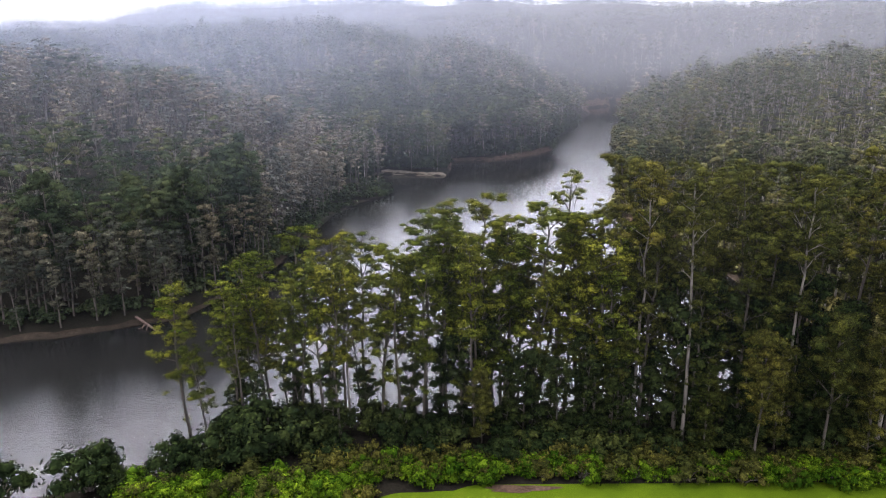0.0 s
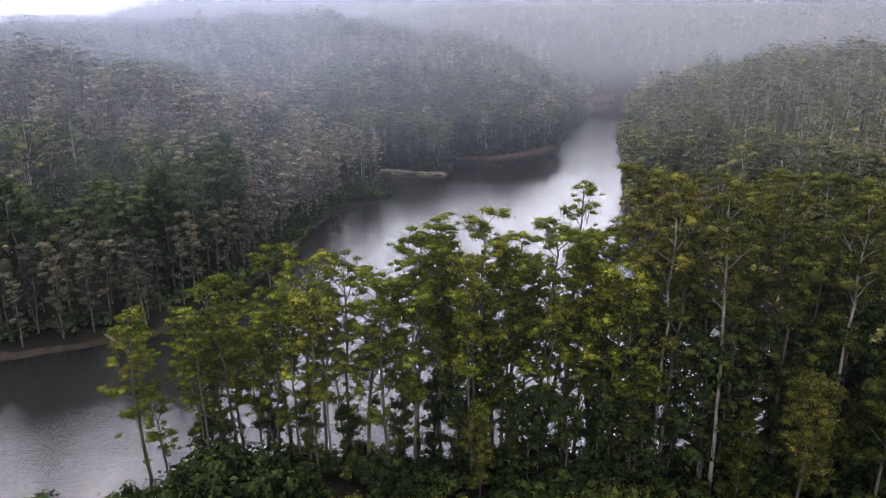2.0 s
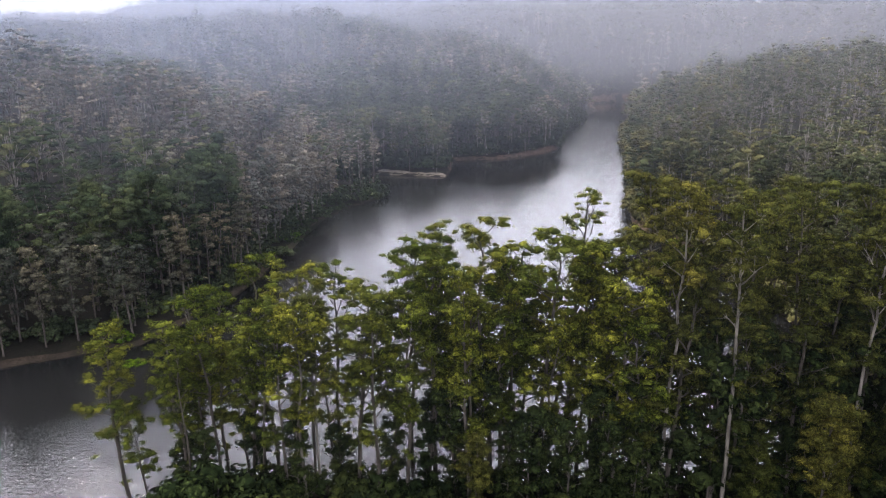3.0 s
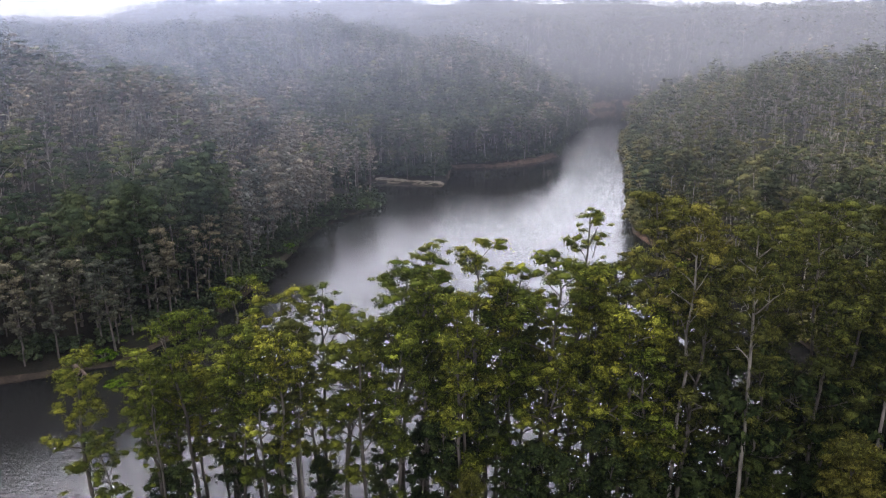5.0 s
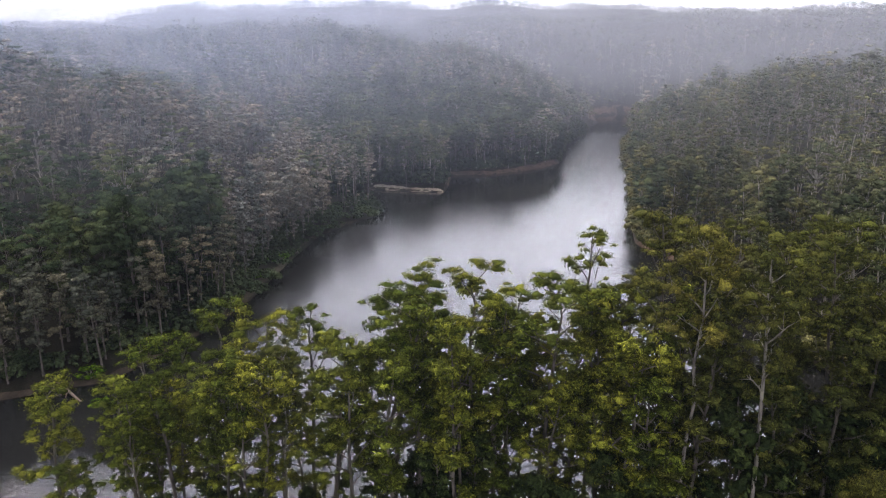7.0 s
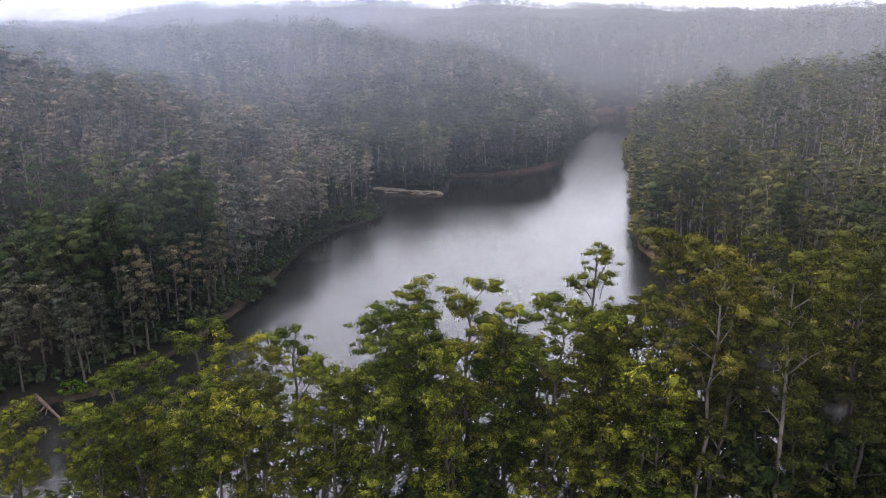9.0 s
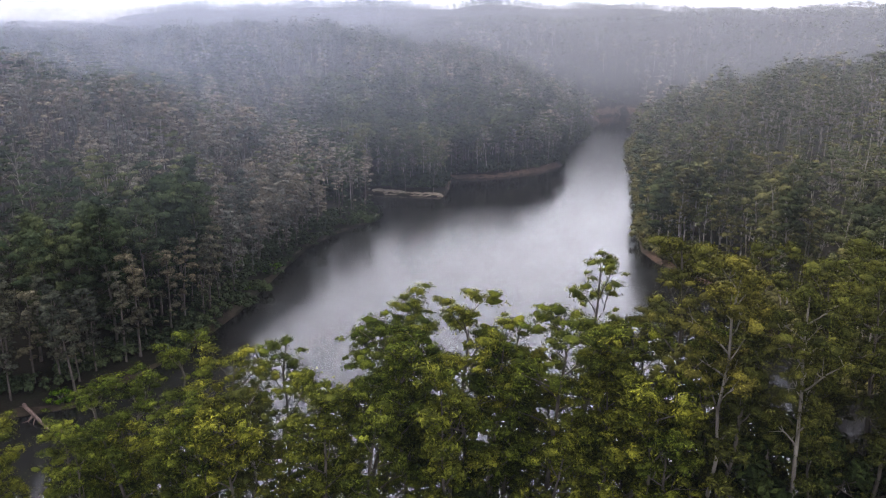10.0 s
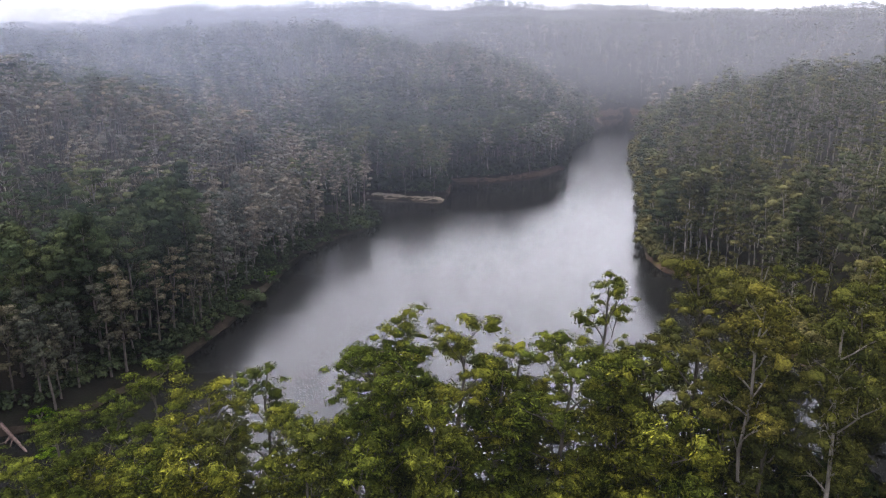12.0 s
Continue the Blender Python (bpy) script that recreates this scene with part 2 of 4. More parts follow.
def tube(geo, path, radii, sides=6):
    """A tapered limb along a path."""
    path, radii = np.asarray(path, float), np.asarray(radii, float)
    way = np.gradient(path, axis=0)
    way /= np.linalg.norm(way, axis=1, keepdims=True) + 1e-9
    ref = np.where(np.abs(way[:, 2:3]) > 0.9, [[1.0, 0, 0]], [[0, 0, 1.0]])
    a = np.cross(way, ref)
    a /= np.linalg.norm(a, axis=1, keepdims=True)
    b = np.cross(way, a)
    turn = np.arange(sides) / sides * 2 * np.pi
    ring = a[:, None] * np.cos(turn)[None, :, None] + b[:, None] * np.sin(turn)[None, :, None]
    v = path[:, None] + ring * radii[:, None, None]
    i, j = np.meshgrid(np.arange(len(path) - 1), np.arange(sides), indexing="ij")
    k = (j + 1) % sides
    f = np.stack([i * sides + j, i * sides + k, (i + 1) * sides + k, (i + 1) * sides + j], -1)
    geo.add(v, f)


def leaves(geo, rng, where, out, length, width, droop=0.35, ragged=0.3):
    """Slim leaf blades at the places given, facing roughly outwards."""
    n = len(where)
    normal = out + rng.normal(0, ragged, (n, 3))
    normal /= np.linalg.norm(normal, axis=1, keepdims=True) + 1e-9
    along = rng.normal(0, 1, (n, 3)) + out * 0.5 - [0, 0, droop]
    along -= normal * (along * normal).sum(1, keepdims=True)
    along /= np.linalg.norm(along, axis=1, keepdims=True) + 1e-9
    across = np.cross(normal, along)
    size = rng.uniform(0.65, 1.25, (n, 1))
    la, wa = along * length * size, across * width * size
    v = np.stack([where - la * 0.5, where - wa * 0.5 + la * 0.1, where + la * 0.5, where + wa * 0.5 + la * 0.1], 1)
    face = out * 0.95 + normal * 0.4 + [0, 0, 0.06]
    face = np.repeat(face / np.linalg.norm(face, axis=1, keepdims=True), 4, axis=0)
    geo.add(v, np.arange(4 * n).reshape(n, 4), face)


def puff(geo, rng, centre, wide, tall, count, length, width):
    """One clump of foliage: a lobed, tilted umbrella of blades round a small packed heart, open below."""
    centre, near = np.asarray(centre, float), length < 0.55
    rings, sides = (4, 7) if near else (3, 5)
    phase, lobed = rng.uniform(0, 2 * np.pi), rng.integers(3, 6)
    lobe = lambda turn: 1 + 0.22 * np.sin(turn * lobed + phase)  # noqa: E731
    lean, way = rng.normal(0, 0.33), rng.uniform(0, 2 * np.pi)
    c, s, axis = math.cos(lean), math.sin(lean), np.array([math.cos(way), math.sin(way), 0])
    tilt = c * np.eye(3) + (1 - c) * np.outer(axis, axis) + s * np.array([[0, 0, axis[1]], [0, 0, -axis[0]], [-axis[1], axis[0], 0]])
    turn, polar = np.meshgrid(np.arange(sides) / sides * 2 * np.pi, np.linspace(0, 1.75, rings))
    out = np.stack([np.sin(polar) * np.cos(turn), np.sin(polar) * np.sin(turn), np.cos(polar)], -1)
    heart = 0.52 if near else 0.72
    swell = heart * lobe(turn) * (1 + rng.normal(0, 0.12, turn.shape))
    swell[0] = heart
    v = centre + (out * swell[..., None] * [wide, wide, tall]) @ tilt - [0, 0, 0.25 * tall]
    face = out / [wide, wide, tall] + rng.normal(0, 0.2 / wide, out.shape)
    face[0] = [0, 0, 1]
    i, j = np.meshgrid(np.arange(rings - 1), np.arange(sides), indexing="ij")
    k = (j + 1) % sides
    f = np.stack([i * sides + j, (i + 1) * sides + j, (i + 1) * sides + k, i * sides + k], -1)
    geo.add(v, f, (face / np.linalg.norm(face, axis=-1, keepdims=True)).reshape(-1, 3) @ tilt)
    up, turn = rng.uniform(-0.35, 1, count), rng.uniform(0, 2 * np.pi, count)
    side = np.sqrt(1 - up**2)
    out = np.stack([np.cos(turn) * side, np.sin(turn) * side, up], -1)
    reach = (rng.uniform(0.66, 1.08, count) * lobe(turn))[:, None]
    where = centre + (out * reach * [wide, wide, tall]) @ tilt - [0, 0, 0.25 * tall]
    facing = (out / [1, 1, tall / wide]) @ tilt
    leaves(geo, rng, where, facing / np.linalg.norm(facing, axis=1, keepdims=True), length, width, ragged=0.3 if near else 0.25)


def bent(rng, start, way, length, steps, wander, rise):
    """A limb's path that wanders and turns upwards."""
    path, way = [np.asarray(start, float)], np.asarray(way, float)
    for _ in range(steps):
        way = way + rng.normal(0, wander, 3) + [0, 0, rise]
        way /= np.linalg.norm(way)
        path.append(path[-1] + way * length / steps)
    return np.array(path), way


def gum_tree(seed, height, spread, first, limbs, per_puff, size=0.92, leaf=(0.32, 0.088), low=0, fork=4, lean=0.035, stem=0.2, sides=6, plain=False, steep=0.0):
    """A tall gum tree's wood and foliage as two sets of quads. first: where the crown begins, as a part of the height."""
    rng = np.random.default_rng(seed)
    leaf_rng = np.random.default_rng(seed + 5000)
    wood, foliage = Geo(), Geo()
    tilt = rng.normal(0, lean, 2)
    t = np.linspace(0, 1, 4 if plain else 10)
    sway = np.cumsum(rng.normal(0, 0.012, (len(t), 2)), axis=0) * height * t[:, None]
    path = np.stack([tilt[0] * height * t + sway[:, 0], tilt[1] * height * t + sway[:, 1], t * height * 0.97], -1)
    path[0, 2] = -1.0
    radii = stem * (1 - t) ** 0.75 + 0.05
    radii[0] *= 1.35
    tube(wood, path, radii, sides)
    at = lambda s: np.array([np.interp(s, t, path[:, k]) for k in range(3)])  # noqa: E731
    turn = rng.uniform(0, 6.28)
    for k in range(limbs):
        s = first + (0.97 - first) * ((k + rng.uniform(0, 0.8)) / limbs) ** 0.85
        turn += 2.4 + rng.normal(0, 0.5)
        reach = spread * rng.uniform(0.6, 1.1) * (1.0 - 0.45 * (s - first) / (1 - first)) * (0.7 if s < first + 0.12 else 1)
        up = rng.uniform(0.35, 1.0) + 0.45 * s + steep
        reach = min(reach, (1.02 - s) * height / up * 1.1 + 1.0)
        way = np.array([math.cos(turn), math.sin(turn), up])
        way /= np.linalg.norm(way)
        r0 = 0.04 + 0.45 * stem * (1 - s) ** 0.6
        if plain:
            out = math.sqrt(rng.random()) * 0.95
            end = at(0.97) + np.array([math.cos(turn) * out * spread, math.sin(turn) * out * spread, -(out**2) * spread * 1.1 - rng.uniform(0, 0.4) ** 1.4 * height])
            s = max(0.3, end[2] / height - 0.14)
            if limbs > 4:
                tube(wood, np.array([at(s), end]), [r0, 0.04], 3)
            ends = [end]
        else:
            limb, end_way = bent(rng, at(s), way, reach * 1.3, 5, 0.13, 0.02)
            tube(wood, limb, np.linspace(r0, 0.03, 6), 4 if sides > 5 else 3)
            ends = [limb[-1]]
            for m in range(fork):
                b = limb[2 + m % 3] * 0.6 + limb[3 + m % 3] * 0.4
                side = rng.normal(0, 1, 3) * [1, 1, 0.35] + end_way * 0.6 + [0, 0, 0.4]
                side /= np.linalg.norm(side)
                twig, _ = bent(rng, b, side, reach * rng.uniform(0.35, 0.62), 3, 0.16, 0.05)
                tube(wood, twig, np.linspace(r0 * 0.5, 0.02, 4), 3)
                ends.append(twig[-1])
        for e in ends:
            w = size * rng.uniform(0.65, 1.25)
            puff(foliage, leaf_rng, e + rng.normal(0, 0.15, 3), w, w * rng.uniform(0.5, 0.8), per_puff, *leaf)
            if rng.random() < 0.5:
                w2 = w * rng.uniform(0.45, 0.75)
                puff(foliage, leaf_rng, e + rng.normal(0, 1, 3) * [w, w, 0.5] - [0, 0, 0.5 * w], w2, w2 * 0.55, per_puff // 2, *leaf)
    for k in range(int(low)):
        s = rng.uniform(0.14, first + 0.12)
        e = at(s) + rng.normal(0, 1, 3) * [1.1, 1.1, 0.3] + [0, 0, 0.5]
        tube(wood, np.array([at(s - 0.02), (at(s) + e) / 2, e]), [0.05, 0.04, 0.02], 4 if sides > 5 else 3)
        w = size * rng.uniform(0.5, 0.95)
        puff(foliage, leaf_rng, e, w, w * 0.7, int(per_puff * 0.7), *leaf)
    top = at(1.0)
    for k in range(3):
        w = size * rng.uniform(0.6, 1.0)
        puff(foliage, leaf_rng, top + rng.normal(0, 0.8, 3) * [1, 1, 0.25], w, w * 0.5, per_puff, *leaf)
    whole = 0.4 if plain else 0.2 if leaf[0] >= 0.55 else 0.0      # far crowns read as one rounded mass
    if whole:
        v, facing = foliage.arrays()[0], foliage.facing()
        out = (v - [*at(0.75)[:2], height * (0.62 if plain else 0.55)]) / [spread + size, spread + size, height * 0.4]
        out /= np.linalg.norm(out, axis=1, keepdims=True) + 1e-6
        facing = facing * (1 - 0.6 * whole) + out * whole
        foliage.face = [facing / (np.linalg.norm(facing, axis=1, keepdims=True) + 1e-6)]
    return wood, foliage


# ---------------------------------------------------------------- the lie of the land
SHORE_LEFT = [(-260, 100), (-150, 108), (-84, 119), (-74, 121), (-61, 128), (-54, 131), (-48, 147), (-45, 155), (-42, 172), (-41, 188), (-40, 205), (-38, 230), (-31, 251), (-23, 264),
              (-21, 276), (-27, 287), (-36, 300), (-38, 312), (-29, 320), (-13, 316), (2, 313), (4, 330), (5, 362), (24, 364), (51, 383), (66, 407), (72, 440), (86, 501), (110, 560), (128, 640), (150, 700), (165, 790)]
SHORE_RIGHT = [(205, 838), (240, 790), (215, 700), (180, 628), (150, 572), (131, 513), (122, 490), (105, 420), (88, 337), (71, 270), (66, 250), (61, 227), (62, 214), (66, 208),
               (69, 195), (69, 170), (70, 139), (74, 115), (78, 98), (72, 89), (55, 87), (35, 90), (15, 89), (0, 89), (-20, 88), (-31, 83), (-36, 76.5), (-48, 71.5), (-70, 67), (-120, 58), (-260, 50)]
SHORE = np.array(SHORE_LEFT + SHORE_RIGHT, float)


def smooth(a, b, x):
    t = np.clip((np.asarray(x, float) - a) / (b - a), 0, 1)
    return t * t * (3 - 2 * t)


def from_water(x, y):
    """Metres from the waterline: above nought on land, below nought on the lake."""
    x, y = np.asarray(x, float), np.asarray(y, float)
    best, inside = np.full(x.shape, 1e9), np.zeros(x.shape, bool)
    for (ax, ay), (bx, by) in zip(SHORE, np.roll(SHORE, -1, axis=0)):
        dx, dy = bx - ax, by - ay
        s = np.clip(((x - ax) * dx + (y - ay) * dy) / (dx * dx + dy * dy), 0, 1)
        best = np.minimum(best, np.hypot(x - ax - s * dx, y - ay - s * dy))
        if ay != by:
            inside ^= ((ay > y) != (by > y)) & (x < (bx - ax) * (y - ay) / (by - ay) + ax)
    return np.where(inside, -best, best)


def lumps(x, y):
    return (np.sin(x * 0.021 + 1.3 * np.sin(y * 0.013)) * np.cos(y * 0.018 + 0.7) + 0.5 * np.sin(x * 0.052 + 2) * np.sin(y * 0.047 + x * 0.01)) / 1.5


# the crests of the hills: x, y, height of the ground; and how wide each hill is
CRESTS = [
    (92, [(-420, 235, 38), (-270, 255, 33), (-160, 272, 29), (-122, 274, 27), (-105, 276, 24), (-88, 280, 18), (-62, 300, 9)]),
    (165, [(-620, 540, 47), (-340, 578, 52), (-255, 582, 53), (-176, 585, 59), (-123, 585, 63), (-85, 582, 62), (-48, 582, 56), (-22, 585, 49), (16, 585, 46), (57, 580, 36), (100, 575, 26)]),
    (60, [(82, 320, 12), (106, 312, 18), (128, 310, 22), (150, 312, 25), (175, 315, 29), (260, 325, 33), (420, 330, 38)]),
    (70, [(140, 415, 22), (171, 412, 29), (186, 410, 32), (232, 412, 34), (420, 430, 40)]),
    (170, [(-420, 985, 64), (-200, 965, 86), (-93, 955, 97), (-6, 955, 99), (42, 955, 93), (114, 965, 86)]),
    (190, [(60, 1090, 110), (150, 1080, 114), (270, 1050, 113), (330, 1020, 110), (400, 1005, 116), (470, 1000, 122), (520, 1000, 121), (900, 960, 130)]),
    (230, [(-1300, 1330, 108), (-794, 1310, 117), (-640, 1300, 115), (-590, 1300, 123), (-565, 1300, 133), (-486, 1300, 145), (-318, 1300, 147), (-150, 1305, 153), (-9, 1310, 150), (80, 1315, 157), (170, 1320, 149), (302, 1320, 156), (420, 1330, 143), (900, 1340, 158)]),
]


def ground_z(x, y, d=None):
    x, y = np.asarray(x, float), np.asarray(y, float)
    d = from_water(x, y) if d is None else d
    land = np.maximum(d, 0)
    right = smooth(-20, 40, x - (40 + 0.17 * (y - 200)))
    hill = ((46 - 12 * right) * (1 - np.exp(-(land / 200) ** 1.1))) ** 4
    for wide, crest in CRESTS:
        best, top = np.full(x.shape, 1e9), np.zeros(x.shape)
        for (ax, ay, az), (bx, by, bz) in zip(crest, crest[1:]):
            dx, dy = bx - ax, by - ay
            s = np.clip(((x - ax) * dx + (y - ay) * dy) / (dx * dx + dy * dy), 0, 1)
            off = np.hypot(x - ax - s * dx, y - ay - s * dy)
            top = np.where(off < best, az + s * (bz - az), top)
            best = np.minimum(best, off)
        hill = hill + (top * np.exp(-((best / wide) ** 2))) ** 4
    hill = hill ** 0.25 * smooth(-18, 62, land) + smooth(20, 150, land) * (3 + 4 * smooth(800, 1000, y)) * lumps(x, y) - 0.1254 * hill ** 0.25 * np.exp(-land / 6)
    near = smooth(75, 150, y + 0.75 * np.maximum(np.abs(x - 5) - 68, 0))
    bank = 1.1 * (1 - np.exp(-land / 1.6)) + 0.02 * np.minimum(land, 40)
    return np.where(d > 0, bank + np.maximum(hill, 0) * near, np.maximum(-0.35 * -d * 1.0, -3.0))


def sheet(name, xs, ys, height, mat, label):
    gx, gy = np.meshgrid(xs, ys, indexing="ij")
    v = np.stack([gx, gy, height(gx, gy)], -1).reshape(-1, 3)
    n, m = len(xs), len(ys)
    i, j = np.meshgrid(np.arange(n - 1), np.arange(m - 1), indexing="ij")
    f = np.stack([i * m + j, (i + 1) * m + j, (i + 1) * m + j + 1, i * m + j + 1], -1).reshape(-1, 4)
    return tagged(new(name, mesh_of(name, v, f, mat, True)), label, name, kind="structure")


axis_x = np.concatenate([np.linspace(-3000, -900, 12)[:-1], np.arange(-900, -420, 20.0), np.arange(-420, -110, 9.0), np.arange(-110, 130, 2.6), np.arange(130, 460, 9.0), np.arange(460, 900, 20.0), np.linspace(900, 3000, 12)])
axis_y = np.concatenate([np.linspace(-1500, -60, 14)[:-1], np.arange(-60, 60, 8.0), np.arange(60, 420, 2.8), np.arange(420, 900, 6.0), np.arange(900, 1450, 14.0), np.linspace(1450, 3500, 16)])
sheet("ground", axis_x, axis_y, ground_z, EARTH, "forest floor of leaf litter and undergrowth on the hillsides, coloured near black for tree shade")
sheet("water", np.linspace(-400, 320, 10), np.linspace(40, 900, 10), lambda x, y: 0 * x, WATER, "grey rippled lake water that mirrors the overcast sky")


def shore_band(name, line, inner, outer, lift, mat, label, seed):
    """A strip of bare ground along the waterline."""
    rng = np.random.default_rng(seed)
    line = np.asarray(line, float)
    seg = np.r_[0, np.cumsum(np.hypot(*np.diff(line, axis=0).T))]
    s = np.arange(0, seg[-1], 1.5)
    p = np.stack([np.interp(s, seg, line[:, 0]), np.interp(s, seg, line[:, 1])], -1)
    way = np.gradient(p, axis=0)
    side = np.stack([-way[:, 1], way[:, 0]], -1) / np.hypot(*way.T)[:, None]
    offs = np.linspace(-inner, outer, 6)
    wob = np.convolve(rng.normal(0, 1, len(s) + 8), np.ones(9) / 9, "valid")
    v = []
    for o in offs:
        q = p + side * (o * (1 + 0.35 * wob[:, None]) + 0.9 * wob[:, None])
        v.append(np.c_[q, np.maximum(ground_z(q[:, 0], q[:, 1]), -0.5) + lift + rng.normal(0, 0.03, len(s))])
    v = np.stack(v, 1).reshape(-1, 3)
    i, j = np.meshgrid(np.arange(len(s) - 1), np.arange(5), indexing="ij")
    f = np.stack([i * 6 + j, (i + 1) * 6 + j, (i + 1) * 6 + j + 1, i * 6 + j + 1], -1).reshape(-1, 4)
    return tagged(new(name, mesh_of(name, v, f, mat, True)), label, "bank", kind="structure")


shore_band("shore_left", SHORE_LEFT, 0.5, 0.9, 0.12, SOIL, "bare brown earth bank along the waterline", 3)
shore_band("shore_right", SHORE_RIGHT[:19], 0.5, 1.0, 0.12, SOIL, "bare reddish brown earth bank along the waterline", 4)
shore_band("red_bank", SHORE_RIGHT[11:15], 0.4, 1.7, 0.15, RED_SOIL, "steep bare red earth bank at the point", 6)
shore_band("far_red_bank", [(150, 700), (165, 790), (205, 838), (240, 790), (228, 745)], 0.6, 7.0, 0.3, RED_SOIL, "bare reddish bank at the far end of the lake", 7)
shore_band("cove_bank", SHORE_LEFT[21:26], 0.5, 2.6, 0.15, RED_SOIL, "thin strip of bare red brown earth along the cove", 8)
shore_band("sand_spit", SHORE_LEFT[18:21], 0.8, 2.6, 0.12, SAND, "low strip of pale sand at the foot of the trees", 5)
sheet("lawn", np.arange(-62, 64, 3.0), np.arange(-40, 73.5, 1.5), lambda x, y: ground_z(x, y) + 0.06 - 0.3 * smooth(72.0, 72.6, y + 0.035 * np.abs(x - 20) + 0.13 * np.maximum(6 - x, 0)), LAWN, "bright green mown lawn with a bare patch")

scene.cycles.transparent_max_bounces = 40
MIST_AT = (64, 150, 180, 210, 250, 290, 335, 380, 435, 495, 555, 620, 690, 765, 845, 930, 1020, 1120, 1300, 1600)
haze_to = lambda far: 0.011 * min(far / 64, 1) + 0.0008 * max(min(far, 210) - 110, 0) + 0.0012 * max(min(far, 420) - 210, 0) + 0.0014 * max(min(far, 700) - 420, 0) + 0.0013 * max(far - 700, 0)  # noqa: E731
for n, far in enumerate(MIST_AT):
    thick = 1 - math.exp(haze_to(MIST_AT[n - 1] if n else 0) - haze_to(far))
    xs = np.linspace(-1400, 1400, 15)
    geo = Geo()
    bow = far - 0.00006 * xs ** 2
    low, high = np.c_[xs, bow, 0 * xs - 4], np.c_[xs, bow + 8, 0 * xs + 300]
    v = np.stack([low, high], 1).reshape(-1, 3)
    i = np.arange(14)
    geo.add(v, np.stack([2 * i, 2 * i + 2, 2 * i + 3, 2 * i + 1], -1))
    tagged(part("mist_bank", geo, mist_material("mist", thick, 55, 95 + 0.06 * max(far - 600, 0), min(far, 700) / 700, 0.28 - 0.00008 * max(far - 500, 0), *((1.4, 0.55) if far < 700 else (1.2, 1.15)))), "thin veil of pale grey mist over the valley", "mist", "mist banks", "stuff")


# ---------------------------------------------------------------- single trees
def planted(ob, m):
    """A copy at the pose and size of m, whatever the size of the first one."""
    return copy_thing(ob, m @ Matrix.Diagonal((*(1 / v for v in ob.scale), 1)))


class Kind:
    """Trees of a few shapes, each built once and then copied."""

    def __init__(self, name, category, label, group, shapes, leaf, bark):
        self.name, self.tags, self.shapes, self.leaf, self.bark, self.made = name, (label, category, group), shapes, leaf, bark, {}

    def plant(self, n, x, y, height, turn=0.0, wide=1.0, sink=0.15):
        n %= len(self.shapes)
        tall = self.shapes[n]["height"]
        k = height / tall
        m = pose(x, y, float(ground_z(x, y)) - sink, 0, 0, turn) @ Matrix.Diagonal((k * wide, k * wide, k, 1))
        if n in self.made:
            return planted(self.made[n], m)
        wood, foliage = gum_tree(**self.shapes[n])
        ob = self.made[n] = tagged(new(self.name), *self.tags)
        part("trunk", wood, self.bark, ob, smooth=True)
        part("crown", foliage, self.leaf, ob)
        ob.matrix_basis = m
        return ob


def shape(seed, height, spread, first, limbs, per_puff, **more):
    return dict(seed=seed, height=height, spread=spread, first=first, limbs=limbs, per_puff=per_puff, **more)


GUM = Kind("eucalyptus_tree", "tree", "tall slender gum tree with grey brown trunk and green crown clumps", "gum trees on the near bank",
           [shape(11, 32, 4.4, 0.4, 13, 96, low=3), shape(12, 33, 4.0, 0.48, 12, 96, low=2), shape(13, 31, 4.8, 0.36, 14, 96, low=3), shape(14, 34, 4.2, 0.44, 13, 96, low=3),
            shape(15, 30, 3.8, 0.36, 13, 96, low=4), shape(16, 33, 4.6, 0.5, 12, 96, low=2), shape(17, 32, 3.7, 0.34, 14, 70, low=4)], GUM_LEAF, BARK)
OPEN_GUM = Kind("eucalyptus_tree", "tree", "tall open gum tree with bare pale limbs and small leaf tufts", "gum trees on the near bank",
                [shape(31, 35, 4.6, 0.6, 9, 80, size=0.78, fork=3, steep=0.7, stem=0.24), shape(32, 30, 4.0, 0.5, 10, 80, size=0.78, fork=3, low=3, steep=0.4)], GUM_LEAF, BARK)
OLIVE_GUM = Kind("eucalyptus_tree", "tree", "tall gum tree with long bare pale trunk and olive crown", "gum trees on the near bank",
                 [shape(41, 36, 4.3, 0.5, 13, 96, low=2), shape(42, 35, 4.6, 0.46, 13, 96, low=3), shape(43, 34, 4.1, 0.56, 12, 96, low=2)], GUM_LEAF_OLIVE, BARK)
YOUNG_GUM = Kind("young_eucalyptus", "tree", "young gum tree with olive green leaves to the ground", "young gum trees by the lawn",
                 [shape(51, 14, 2.2, 0.16, 13, 138, size=0.85, stem=0.1, low=3, lean=0.012), shape(52, 17, 2.5, 0.3, 13, 138, size=0.9, stem=0.11, low=3, lean=0.012)], GUM_LEAF_OLIVE, BARK)

